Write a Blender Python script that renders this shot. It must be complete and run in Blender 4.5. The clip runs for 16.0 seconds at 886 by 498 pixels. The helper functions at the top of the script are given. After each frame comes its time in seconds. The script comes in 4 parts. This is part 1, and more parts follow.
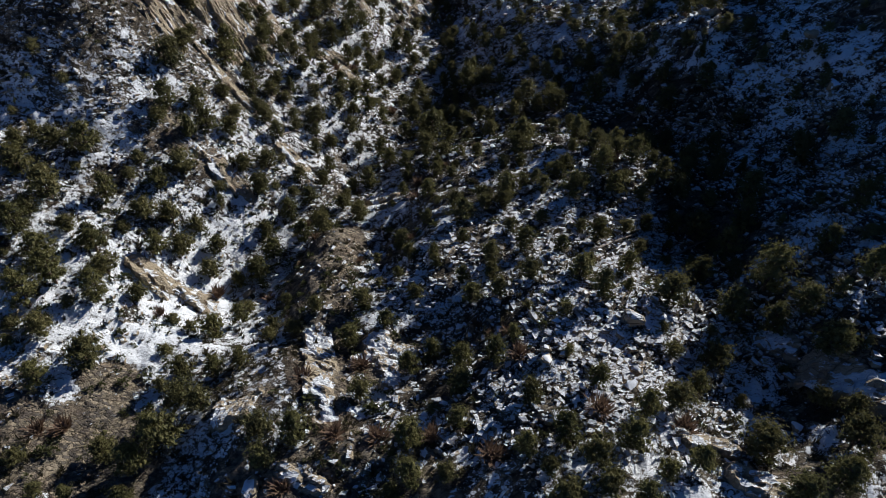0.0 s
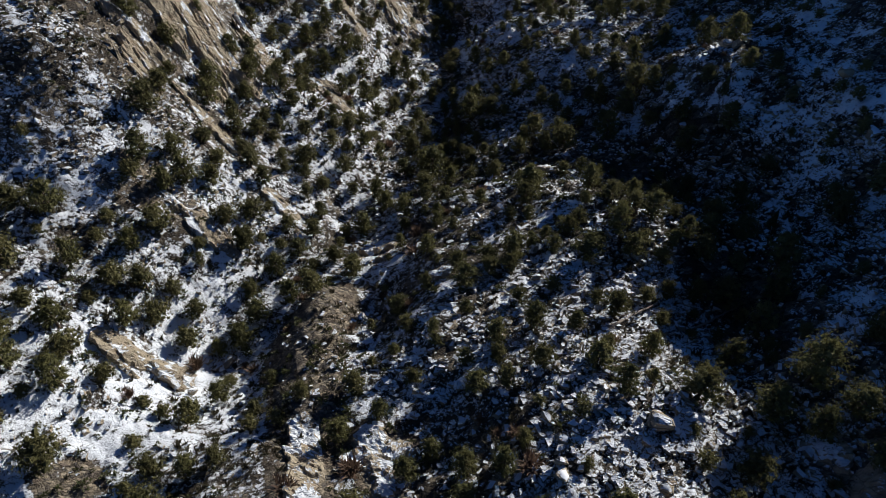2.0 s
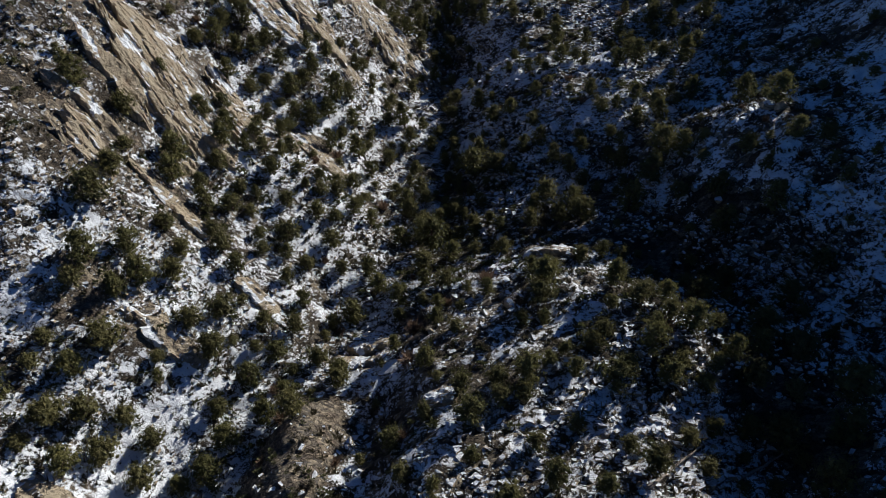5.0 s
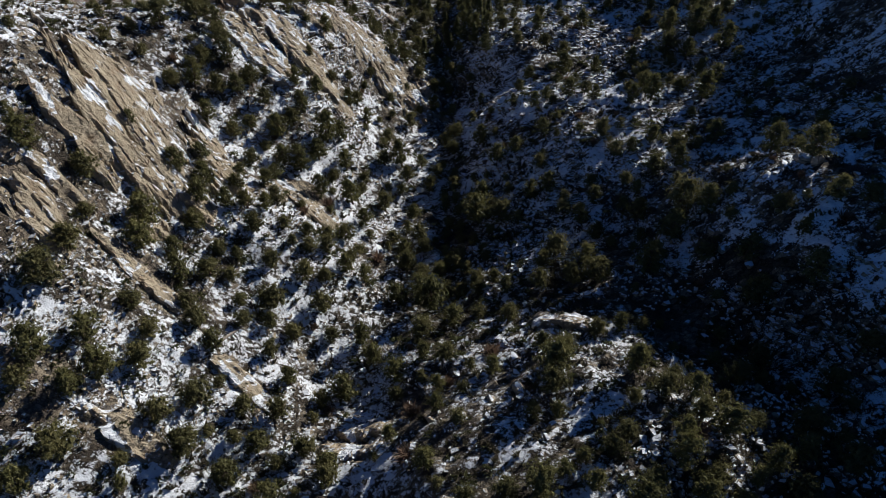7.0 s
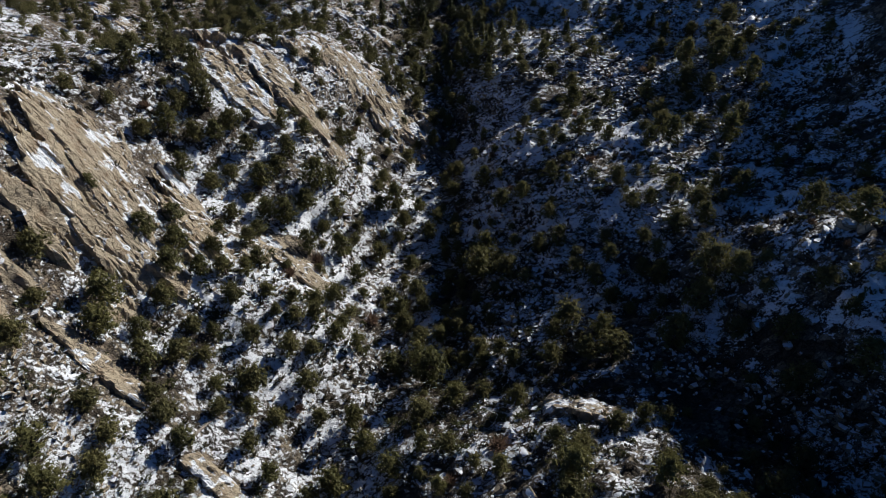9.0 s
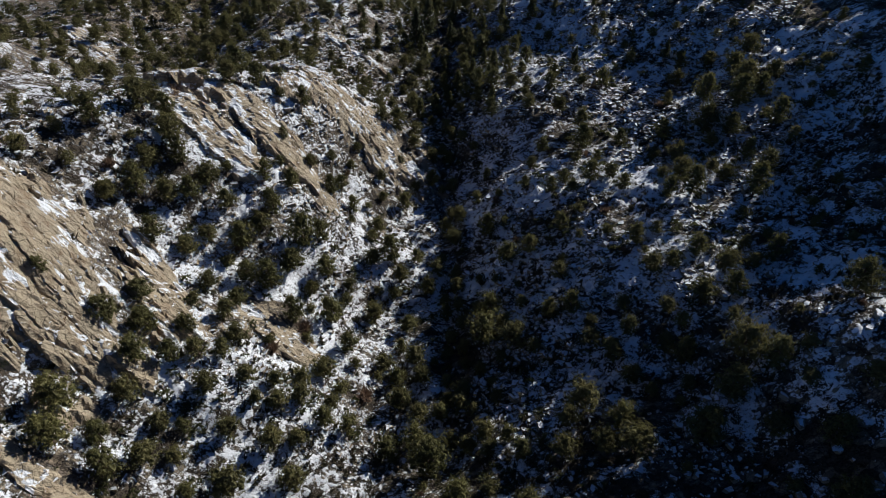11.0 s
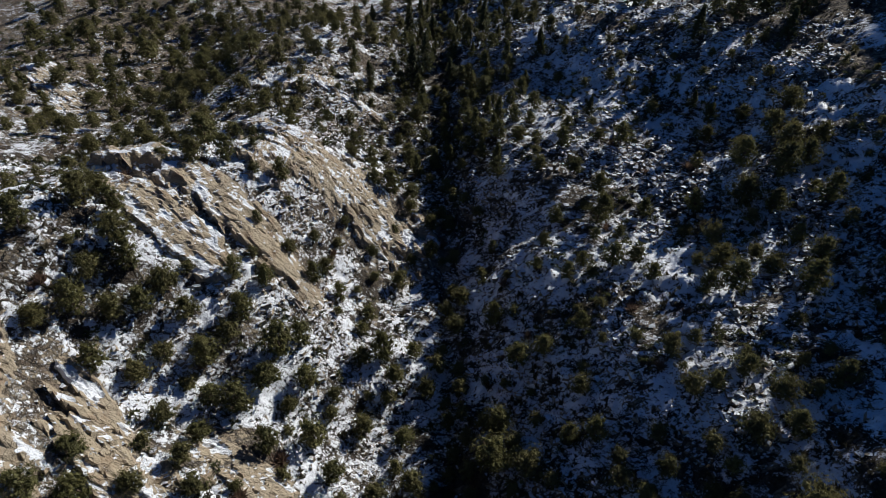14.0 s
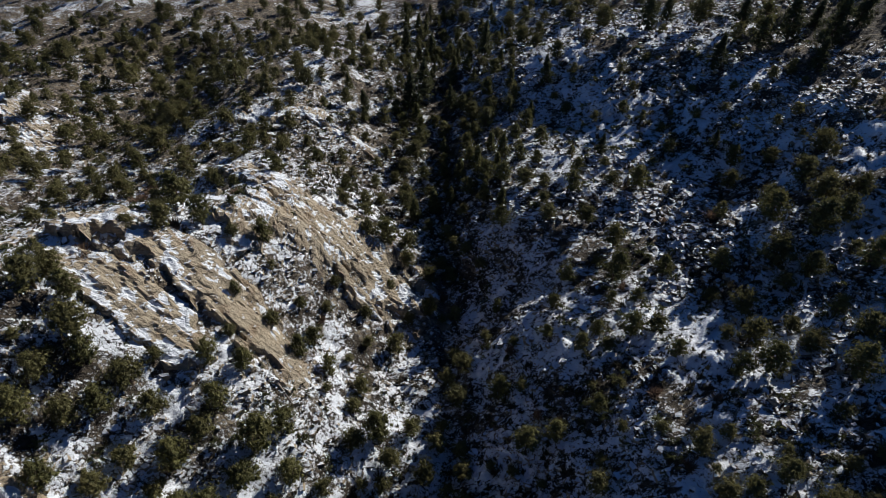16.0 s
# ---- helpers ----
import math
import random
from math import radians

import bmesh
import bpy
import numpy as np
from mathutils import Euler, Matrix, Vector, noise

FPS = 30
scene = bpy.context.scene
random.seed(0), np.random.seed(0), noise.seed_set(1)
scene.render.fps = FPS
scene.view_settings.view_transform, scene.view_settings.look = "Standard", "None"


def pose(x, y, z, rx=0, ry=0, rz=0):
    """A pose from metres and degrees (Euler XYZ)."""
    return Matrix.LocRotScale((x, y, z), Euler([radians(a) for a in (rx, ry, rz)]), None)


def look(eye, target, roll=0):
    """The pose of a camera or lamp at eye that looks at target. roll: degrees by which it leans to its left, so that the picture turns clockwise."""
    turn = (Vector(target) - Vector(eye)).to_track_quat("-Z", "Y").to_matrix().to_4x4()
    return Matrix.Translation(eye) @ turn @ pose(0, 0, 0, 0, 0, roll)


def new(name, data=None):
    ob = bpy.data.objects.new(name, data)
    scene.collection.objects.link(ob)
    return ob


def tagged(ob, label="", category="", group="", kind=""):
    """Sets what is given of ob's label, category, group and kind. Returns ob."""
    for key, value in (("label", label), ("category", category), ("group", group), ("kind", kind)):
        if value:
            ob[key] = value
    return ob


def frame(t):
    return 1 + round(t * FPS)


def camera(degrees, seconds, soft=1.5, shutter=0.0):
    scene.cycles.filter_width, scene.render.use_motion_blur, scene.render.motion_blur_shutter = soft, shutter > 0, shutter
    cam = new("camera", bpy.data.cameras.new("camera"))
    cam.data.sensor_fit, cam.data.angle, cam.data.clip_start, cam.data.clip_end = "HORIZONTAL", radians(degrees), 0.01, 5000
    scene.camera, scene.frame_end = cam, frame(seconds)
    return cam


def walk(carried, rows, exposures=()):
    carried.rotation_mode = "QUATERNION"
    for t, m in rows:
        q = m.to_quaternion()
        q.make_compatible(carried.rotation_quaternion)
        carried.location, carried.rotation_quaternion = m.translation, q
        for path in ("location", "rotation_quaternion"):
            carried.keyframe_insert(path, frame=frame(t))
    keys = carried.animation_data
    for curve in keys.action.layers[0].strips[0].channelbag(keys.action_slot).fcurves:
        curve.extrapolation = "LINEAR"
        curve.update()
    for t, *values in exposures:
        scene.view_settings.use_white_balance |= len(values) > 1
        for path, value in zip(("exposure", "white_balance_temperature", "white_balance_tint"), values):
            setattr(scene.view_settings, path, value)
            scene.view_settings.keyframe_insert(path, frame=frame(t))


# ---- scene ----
# ---- the camera: a drone flying level up the canyon, its gimbal tipped half-way down ----
cam = camera(70.0, 16.0, soft=0.5)
EYE = 95.0
PATH = [
    (0.0, 0.000, 0.000, 0.000, 44.599, 0.000, 0.000),
    (1.0, 0.014, 7.229, 0.229, 44.457, 0.035, 0.016),
    (2.0, 0.016, 14.547, 0.407, 44.337, 0.071, 0.018),
    (3.0, 0.009, 21.945, 0.539, 44.234, 0.107, 0.006),
    (4.0, -0.005, 29.409, 0.629, 44.146, 0.145, -0.019),
    (5.0, -0.022, 36.929, 0.681, 44.070, 0.183, -0.054),
    (6.0, -0.041, 44.493, 0.700, 44.002, 0.222, -0.099),
    (7.0, -0.059, 52.089, 0.690, 43.938, 0.263, -0.152),
    (8.0, -0.074, 59.705, 0.655, 43.876, 0.305, -0.212),
    (9.0, -0.082, 67.331, 0.600, 43.812, 0.349, -0.276),
    (10.0, -0.083, 74.955, 0.528, 43.742, 0.395, -0.345),
    (11.0, -0.072, 82.565, 0.445, 43.664, 0.443, -0.416),
    (12.0, -0.048, 90.149, 0.354, 43.573, 0.494, -0.489),
    (13.0, -0.008, 97.696, 0.259, 43.468, 0.547, -0.561),
    (14.0, 0.050, 105.195, 0.166, 43.343, 0.603, -0.631),
    (15.0, 0.129, 112.633, 0.078, 43.197, 0.661, -0.699),
    (16.0, 0.231, 120.000, 0.000, 43.024, 0.723, -0.761),
]
walk(cam, [(t, pose(x, y, EYE + z, rx, ry, rz)) for t, x, y, z, rx, ry, rz in PATH],
     exposures=[(0.0, 0.44, 5330, 8), (16.0, 0.38, 5330, 8)])

# ---- low winter sun from ahead and to the right, clear sky ----
SUN_TO = Vector((0.71, 0.70, 0.0)).normalized()
SUN_HIGH = radians(23.3)
sun = new("sun", bpy.data.lights.new("sun", "SUN"))
sun.data.energy, sun.data.angle, sun.data.color = 4.4, radians(0.53), (1.0, 0.86, 0.68)
ray_way = -(SUN_TO * math.cos(SUN_HIGH) + Vector((0, 0, math.sin(SUN_HIGH))))
sun.matrix_world = look((60, 60, 200), Vector((60, 60, 200)) + ray_way)
world = bpy.data.worlds.new("sky")
scene.world = world
world.use_nodes = True
wn = world.node_tree.nodes
sky = wn.new("ShaderNodeTexSky")
sky.sky_type, sky.sun_disc = "NISHITA", False
sky.sun_elevation, sky.sun_rotation = SUN_HIGH, math.atan2(SUN_TO.x, SUN_TO.y)
sky.altitude, sky.dust_density, sky.air_density = 2500, 0.0, 0.9
sky.ozone_density = 8.0
wn["Background"].inputs[1].default_value = 0.037
world.node_tree.links.new(sky.outputs[0], wn["Background"].inputs[0])

rng = np.random.default_rng(7)


# ---- helpers for shapes and materials ----
def lattice(ix, iy, seed):
    n = (ix.astype(np.int64) * 374761393 + iy.astype(np.int64) * 668265263 + seed * 1442695041) & 0x7FFFFFFF
    n = ((n ^ (n >> 13)) * 1274126177) & 0x7FFFFFFF
    n = ((n ^ (n >> 16)) * 668265263) & 0x7FFFFFFF
    return (n & 0xFFFF) / 65535.0


def vnoise(x, y, seed=0):
    """Smooth noise from 0 to 1 over a unit lattice."""
    ix, iy = np.floor(x), np.floor(y)
    u, v = x - ix, y - iy
    u, v = u * u * u * (u * (6 * u - 15) + 10), v * v * v * (v * (6 * v - 15) + 10)
    a, b = lattice(ix, iy, seed), lattice(ix + 1, iy, seed)
    c, d = lattice(ix, iy + 1, seed), lattice(ix + 1, iy + 1, seed)
    return (a * (1 - u) + b * u) * (1 - v) + (c * (1 - u) + d * u) * v


def fbm(x, y, octaves, seed=0):
    total, amp = 0.0, 1.0
    for k in range(octaves):
        total = total + amp * (vnoise(x * 2 ** k, y * 2 ** k, seed + 17 * k) - 0.5)
        amp *= 0.5
    return total


KNOLLS_AND_SHADE_HILLS = [  # x, y, height, breadth of the rises, with unseen shade hills among them
    (-78, 144, 32.7, 24), (-42, 180, 16.5, 12), (-64, 106, 17.6, 16), (147, 165, 26, 55),
    (-35, 202, 9.3, 12), (-150, 108, 69.3, 36), (66, 245, 0.9, 24), (152, 108, 35.5, 36),
    (55, 130, 4.2, 9), (-58, 130, 12.2, 9), (-107, 58, 25.2, 24), (-53, 162, 9.5, 9),
    (-26, 130, 8.1, 9), (-26, 162, 5.8, 9), (-128, 194, 27.8, 36), (-47, 86, 3, 9),
    (-26, 189, 5.6, 9), (-26, 43, 4.4, 9), (17, 54, 2, 9), (167, 202, 16.3, 24),
    # (118, 172), (157, 243), (125, 130): unseen hills added to shade the right slope
    (-35, 259, 11, 24), (-53, 140, 5, 9), (118, 172, 15, 22), (157, 243, 26, 16), (125, 130, 11, 18), (-20, 80, 3.5, 4), (-21, 71, 3.5, 4), (-19, 60, 3, 4),
]
HOLLOWS_AND_SHADE_HILL = [  # x, y, depth, breadth of the gullies and the creek; positive rows raise the ground
    (-6, 130, -16.4, 24), (-28, 79, -14.7, 12), (1, 187, -11.9, 12), (-42, 43, -8.6, 12),
    (52, 94, -8.5, 12), (61, 173, -6.4, 16), (34, 130, -9.3, 9), (-6, 274, -17.8, 24),
    (-6, 50, -5.8, 12), (-15, 103, -8, 9), (1, 158, -6.7, 12), (39, 70, -11.1, 9),
    (-6, 216, -13.2, 12), (39, 108, -6.8, 9), (-78, 274, -10.4, 24), (34, 189, -8.8, 9),
    (-20, 346, -16.7, 36), (50, 151, -3.7, 9), (-10, 178, -6.8, 9), (16, 259, -2, 12),
    (39, 43, -5.2, 9), (-20, 0, -8.1, 24),
    # added out of view: notch (136, 126) for sun, hill (185, 285) for shade
    (136, 126, -9, 16), (-69, 97, 7, 9), (33, 189, 4, 8), (185, 285, 66, 38),
    # bumps (14, 177), (21, 161), (12, 201) are added to give sunlit faces
    (-26, 79, 4, 8), (-11, 81, -5, 4.5), (-10, 70, -4, 4.5), (14, 177, 2.6, 6), (21, 161, 2.4, 7), (12, 201, 2.4, 6),
]
SIDE_GULLIES = [  # the same, small ones
    (61, 81, -5.3, 9), (-69, 97, -7.7, 9),
]

BENCHES = [  # the same, benches and shoulders
    (12, 40, 4.9, 22), (8, 272, 7.3, 15), (-60, 76, 2.5, 22), (56, 80, 4.8, 22), (-100, 272, 5.7, 15),
    (-28, 272, 4.8, 11), (-48, 40, 5.3, 11), (-12, 208, 3.9, 11), (36, 132, 4.9, 8), (40, 256, 2.8, 11),
    (-64, 104, 5.2, 8), (-8, 108, 3.6, 8), (52, 48, 3.6, 8), (-8, 180, 3.5, 8), (-52, 288, 1.6, 11),
    (-56, 64, 3.3, 8), (-24, 96, 2.1, 8), (64, 248, 1.7, 8), (24, 256, 2.8, 8), (-100, 248, 2.1, 8),
    (-8, 68, 2.4, 8), (12, 24, 2.8, 8), (-36, 132, 1.3, 8), (-20, 36, 1.5, 8),
]
BENCHES_FAR = [  # the same, benches and shoulders
    (4, 216, 1.4, 8), (-12, 272, 1.9, 8), (52, 156, 1.2, 8), (-68, 216, 1.6, 8), (-52, 104, 1.9, 8),
    (-40, 160, 1.1, 8), (-68, 76, 1.9, 8),
]
DELLS = [  # the same, dells and steps
    (40, 212, -4.8, 15), (-84, 224, -4.6, 15), (-4, 244, -5.4, 11), (-40, 196, -5.3, 8), (20, 168, -3.9, 11),
    (76, 148, -2.8, 15), (-36, 68, -3.7, 8), (20, 60, -3.3, 11), (24, 236, -5, 8), (-12, 156, -3.4, 8),
    (-76, 248, -3.3, 8), (-60, 140, -2, 11), (84, 180, -2.3, 8), (12, 288, -2.4, 8), (-100, 204, -2.3, 8),
    (8, 192, -2.3, 8), (52, 208, -3.2, 8), (28, 40, -1.7, 8), (76, 64, -2.6, 11), (-28, 180, -2.1, 8),
    (-20, 244, -2.1, 8), (64, 132, -1.7, 8), (8, 80, -1.4, 8), (48, 100, -1.7, 8),
]
DELLS_FAR = [  # the same, dells and steps
    (-28, 56, -1.7, 8), (-12, 128, -1.2, 8), (-60, 164, -1.4, 8), (40, 180, -1.2, 8), (-48, 208, -1.2, 8),
]


def broad(x, y):
    """The broad lie of the land."""
    h = 30.09 + 0.0936 * x + -0.0648 * y
    for a, b, c, s in KNOLLS_AND_SHADE_HILLS + HOLLOWS_AND_SHADE_HILL + SIDE_GULLIES + BENCHES + BENCHES_FAR + DELLS + DELLS_FAR:
        h = h + c * np.exp(-((x - a) ** 2 + (y - b) ** 2) / (2 * s * s))
    # the narrow bed of the creek
    return h - 1.5 * np.exp(-((x - 0.5) / 2.8) ** 2) * np.clip((y - 108) / 15, 0, 1)


def plates(x, y, size, seed):
    """Tumbled plates of stone, each tilted its own way, with a sunken joint round it."""
    u, v = (0.80 * x + 0.60 * y) / (1.35 * size), (-0.60 * x + 0.80 * y) / size
    iu, iv = np.floor(u), np.floor(v)
    near, second, top = np.full(np.shape(u), 9.0), np.full(np.shape(u), 9.0), np.zeros(np.shape(u))
    for a in (-1, 0, 1):
        for b in (-1, 0, 1):
            ca, cb = iu + a, iv + b
            du, dv = u - ca - lattice(ca, cb, seed), v - cb - lattice(ca, cb, seed + 1)
            d = np.hypot(du, dv)
            tilt = (lattice(ca, cb, seed + 2) - 0.5) + 1.5 * du * (lattice(ca, cb, seed + 3) - 0.5) + 1.5 * dv * (lattice(ca, cb, seed + 4) - 0.5)
            closer = d < near
            second = np.where(closer, near, np.minimum(second, d))
            top = np.where(closer, tilt, top)
            near = np.where(closer, d, near)
    return top - 0.45 * np.clip(1 - (second - near) / 0.16, 0, 1)


def bouldery(x, y):
    """How much the ground is made of tumbled blocks: most on the spur and the shaded slope."""
    w = 0.20 + 0.8 * fbm(x / 17, y / 17, 2, 160) + 0.45 * np.exp(-((x - 22) / 18) ** 2 - ((y - 60) / 30) ** 2) + 0.28 * np.clip((x + 6) / 16, 0, 1) - 0.25 * np.exp(-((x - 58) / 16) ** 2 - ((y - 105) / 32) ** 2)
    return np.clip(w, 0.12, 1.0) * np.clip((360 - y) / 60, 0, 1) * np.clip((150 - np.abs(x)) / 40, 0, 1)


def land(x, y):
    x, y = np.asarray(x, float), np.asarray(y, float)
    h = broad(x, y)
    h = h + 1.6 * fbm(x / 9, y / 9, 3, 3)
    # tilted beds of rock, breaking out in low ledges
    u, v = 0.80 * x + 0.60 * y, -0.60 * x + 0.80 * y
    beds = np.abs(fbm(u / 7, v / 2.2, 3, 40))
    h = h + 0.9 * (0.25 - beds)
    h = h + 0.75 * (0.2 - np.abs(fbm(x / 1.7, y / 1.7, 3, 80)))
    return h + bouldery(x, y) * (0.78 * plates(x, y, 2.3, 500) + 0.42 * plates(x, y, 1.1, 520))


class Mat:
    def __init__(self, name):
        self.m = bpy.data.materials.new(name)
        self.m.use_nodes = True
        self.t = self.m.node_tree
        self.b = self.t.nodes["Principled BSDF"]

    def n(self, kind, **kw):
        node = self.t.nodes.new("ShaderNode" + kind)
        for k, v in kw.items():
            node.inputs[k.replace("_", " ")].default_value = v
        return node

    def l(self, a, b):
        self.t.links.new(a, b)

    def noise(self, scale, detail=4, rough=0.6, vec=None):
        node = self.n("TexNoise", Scale=scale, Detail=detail, Roughness=rough)
        if vec:
            self.l(vec, node.inputs["Vector"])
        return node.outputs["Fac"]

    def ramp(self, fac, *stops):
        node = self.n("ValToRGB")
        el = node.color_ramp.elements
        while len(el) < len(stops):
            el.new(0.5)
        for e, (p, c) in zip(el, stops):
            e.position, e.color = p, ((*c, 1) if isinstance(c, tuple) else (c, c, c, 1))
        self.l(fac, node.inputs[0])
        return node.outputs[0]

    def math(self, op, a, b=0.0, clamp=False):
        node = self.n("Math")
        node.operation, node.use_clamp = op, clamp
        for i, v in enumerate((a, b)):
            if isinstance(v, (int, float)):
                node.inputs[i].default_value = v
            else:
                self.l(v, node.inputs[i])
        return node.outputs[0]

    def mix(self, fac, a, b):
        node = self.n("Mix")
        node.data_type = "RGBA"
        for i, v in ((0, fac), (6, a), (7, b)):
            if isinstance(v, tuple):
                node.inputs[i].default_value = (*v, 1)
            elif isinstance(v, (int, float)):
                node.inputs[i].default_value = v
            else:
                self.l(v, node.inputs[i])
        return node.outputs[2]

    def bump(self, height, strength, distance):
        node = self.n("Bump", Strength=strength, Distance=distance)
        self.l(height, node.inputs["Height"])
        self.l(node.outputs[0], self.b.inputs["Normal"])

    def place(self):
        return self.n("TexCoord").outputs["Object"]

    def up(self):
        sep = self.n("SeparateXYZ")
        self.l(self.n("NewGeometry").outputs["Normal"], sep.inputs[0])
        return sep.outputs[2]

    def finish(self, colour, rough):
        for v, k in ((colour, "Base Color"), (rough, "Roughness")):
            if isinstance(v, (int, float)):
                self.b.inputs[k].default_value = v
            else:
                self.l(v, self.b.inputs[k])
        self.b.inputs["Specular IOR Level"].default_value = 0.25
        return self.m


# ---- where the ground is bare rock, bare earth or deep snow: x0, y0, x1, y1, half-breadth ----
LEFT_RIM = [  # with the height of each slab over the ground
    (-44.5, 173.2, -33.5, 167.2, 3.4, 1.2),
    (-60, 183, -41.6, 180.3, 3.9, 3.2), (-41.1, 178.1, -29.6, 175.4, 3.1, 2.7), (-30.9, 175.7, -21.9, 169.8, 3.4, 2.2),
    (-26.8, 190.8, -15.6, 195.7, 5.4, 1.8), (-19.5, 193.5, -6.4, 191.2, 6.4, 2), (-38.7, 209.5, -26.1, 199.1, 3.2, 1.6), (-42, 233.6, -27.3, 238.4, 3.2, 0.98),
    (-27, 236.7, -15.9, 230.1, 3.4, 1.6), (-104.8, 253.9, -87.5, 233.2, 4.1, 1.5), (-47.7, 133.1, -43.6, 135.5, 2.7, 2), (-46.5, 128.5, -41.6, 128.4, 3.8, 2.4),
    (-41.1, 141.7, -36.6, 135.2, 2.9, 1.6), (-37.3, 135.8, -30.8, 139.4, 2.1, 0.84), (-31.4, 141.8, -23, 139.1, 2.4, 0.84), (-44.2, 119, -41.7, 120.1, 1.5, 0.84),
]
LEFT_BANK = [  # the same, lower on the bank
    (-51.1, 125.9, -48.8, 126.7, 2.8, 1.8), (-53.3, 141.4, -45, 127.2, 5, 2.4), (-47.1, 136, -42, 127.6, 2.5, 2), (-54.7, 116.9, -49.4, 116.9, 1.5, 1.6),
    (-53.2, 113.7, -50.5, 109, 1.9, 1.8), (-44, 146.4, -39.1, 140.2, 1.9, 1.6), (-45.6, 112.7, -39.4, 109.8, 1.6, 0.84), (-43.8, 91.9, -40.3, 90.9, 2.1, 0.84),
    (-40.7, 90.1, -35.3, 89.9, 1.5, 0.84), (-31.8, 103.9, -25.8, 99.5, 1.3, 0.84), (-16.1, 93.8, -10.2, 93, 1.8, 0.7), (-45.7, 67.5, -39.8, 66.4, 2.5, 0.84),
    (-17.9, 53.8, -13.9, 39.1, 1.8, 0.91), (-26.8, 41, -23.4, 42.2, 2, 1.6), (-10.2, 49.3, -5, 50.8, 1.6, 0.84), (-18.2, 32.7, -14.1, 30.8, 1.8, 0.84),
]
SPUR_ROCKS = [  # the same, on the spur
    (-8.7, 51.7, -6.6, 46.2, 2.2, 1.3), (-2.5, 82, 0.5, 81, 1.4, 1.0), (-14.8, 97.6, -9.9, 97.1, 1.7, 1.0),
    (15.2, 112.7, 22.1, 109.1, 1.8, 1.6), (44.8, 42.3, 49, 37.6, 2.5, 2.2), (40.8, 47.7, 42.5, 45.6, 1.7, 0.98), (30.3, 28.9, 35.6, 26.5, 1.8, 1.6),
    (27, 33, 30.3, 31.8, 1.6, 0.84),
]
SLABS = LEFT_RIM + LEFT_BANK + SPUR_ROCKS
BARE_EARTH = [
    (-17.6, 82.3, -20.2, 72.5, 3.2), (-24, 76, -23.7, 67.4, 2.6), (-21, 64, -17.0, 54.0, 3.0), (74.7, 230.3, 75.8, 215.8, 2.6), (75.8, 215.8, 78.5, 203.6, 2.6),
    (-18.5, 81.6, -18.6, 67.7, 3.5), (-18.5, 65.1, -18.1, 54.8, 3.3), (-18.1, 53.9, -16.2, 45.9, 2.8), (-6.6, 50.6, -9.4, 51.6, 2.3),
    (-50.8, 36.3, -41, 33.7, 4.9), (-22.8, 32.3, -14.1, 30.2, 2.9), (-5.5, 34.5, -1.5, 31, 2.1), (-45.5, 47.1, -40, 38.2, 3.2),
    (-54.6, 44.1, -50.9, 39.3, 2.3), (-49.1, 41.2, -45.6, 38.6, 2.3), (-13.1, 37.7, -10.8, 35.4, 1.9), (-49.2, 93.5, -46.5, 94.3, 1.4),
    (-30.2, 143.2, -24.6, 144.5, 1.7), (-5.7, 101.4, -3.9, 96, 1.3), (-50.2, 88.5, -47.6, 89.6, 1.6), (-35.9, 139, -33.1, 138.1, 1.7),
    (-118.9, 291.1, -102.5, 303.9, 5.3), (-95.3, 288.7, -84.2, 299.1, 5), (-57.7, 323.4, -44.2, 300.9, 3.6), (-49.6, 293.3, -40.9, 246.6, 3.2),
    (-55, 222.8, -43, 218.9, 2.8), (71.6, 226.2, 76.8, 213.3, 3.7), (35.4, 264.5, 42.9, 251.2, 2.3), (66, 245.4, 71.6, 236.2, 2.1),
]
SNOW_NEAR = [
    (-46, 79.2, -37.3, 84, 3.2), (-44.5, 57.9, -46, 48.8, 4.2), (-8.9, 88.4, -13.4, 89.2, 2.2), (6.5, 34.1, 2.9, 32.9, 1.2),
    (56, 93.6, 55.8, 88.8, 2.9), (51.7, 57.9, 50.9, 53.9, 2.3), (7.8, 88, 8.6, 85.5, 2), (-50.2, 100.8, -47.5, 102.5, 2.1),
    (-46.5, 82, -38, 85.4, 2), (-46.8, 95.9, -45, 98.6, 1.7), (-24.8, 119.3, -20, 122.7, 1.9), (7.6, 86.5, 10.1, 85.3, 1.6),
    (14.7, 89.7, 18.2, 94, 1), (50.3, 106.8, 53.5, 104.6, 2.1), (46.2, 99.1, 44.6, 93.7, 2.7),
]
SNOW_FAR = [
    (36.2, 201.4, 43.7, 199.8, 1.8), (66.4, 189.1, 72, 187.3, 2), (32.4, 250.9, 41.5, 249.8, 2.6), (52.5, 241.1, 61.1, 233, 2),
    (-38.9, 126.6, -33.5, 130.4, 1.4), (-13.7, 146.5, -10.2, 147.1, 1.4), (-29.6, 147.4, -25.5, 151, 1.8), (22.4, 196, 28.6, 198.2, 1.7),
    (-13.5, 252.2, -10.2, 285.3, 1.7), (38.9, 200.8, 43.3, 199.5, 2), (16.4, 277.2, 23.8, 246.1, 4.5), (21.4, 272.3, 29.9, 255.6, 3.2),
    (36.6, 250.7, 39.5, 246, 2.1), (10.1, 199.7, 16.6, 196.1, 2.5), (6.5, 208.9, 8.7, 210.4, 2.2), (-29.2, 253.5, -25.5, 254.7, 3),
    (-53.3, 233.4, -48.1, 232.9, 2), (-80.6, 312.4, -71.8, 305.3, 4.6), (-129.8, 313.6, -134.6, 308.3, 3.5),
]
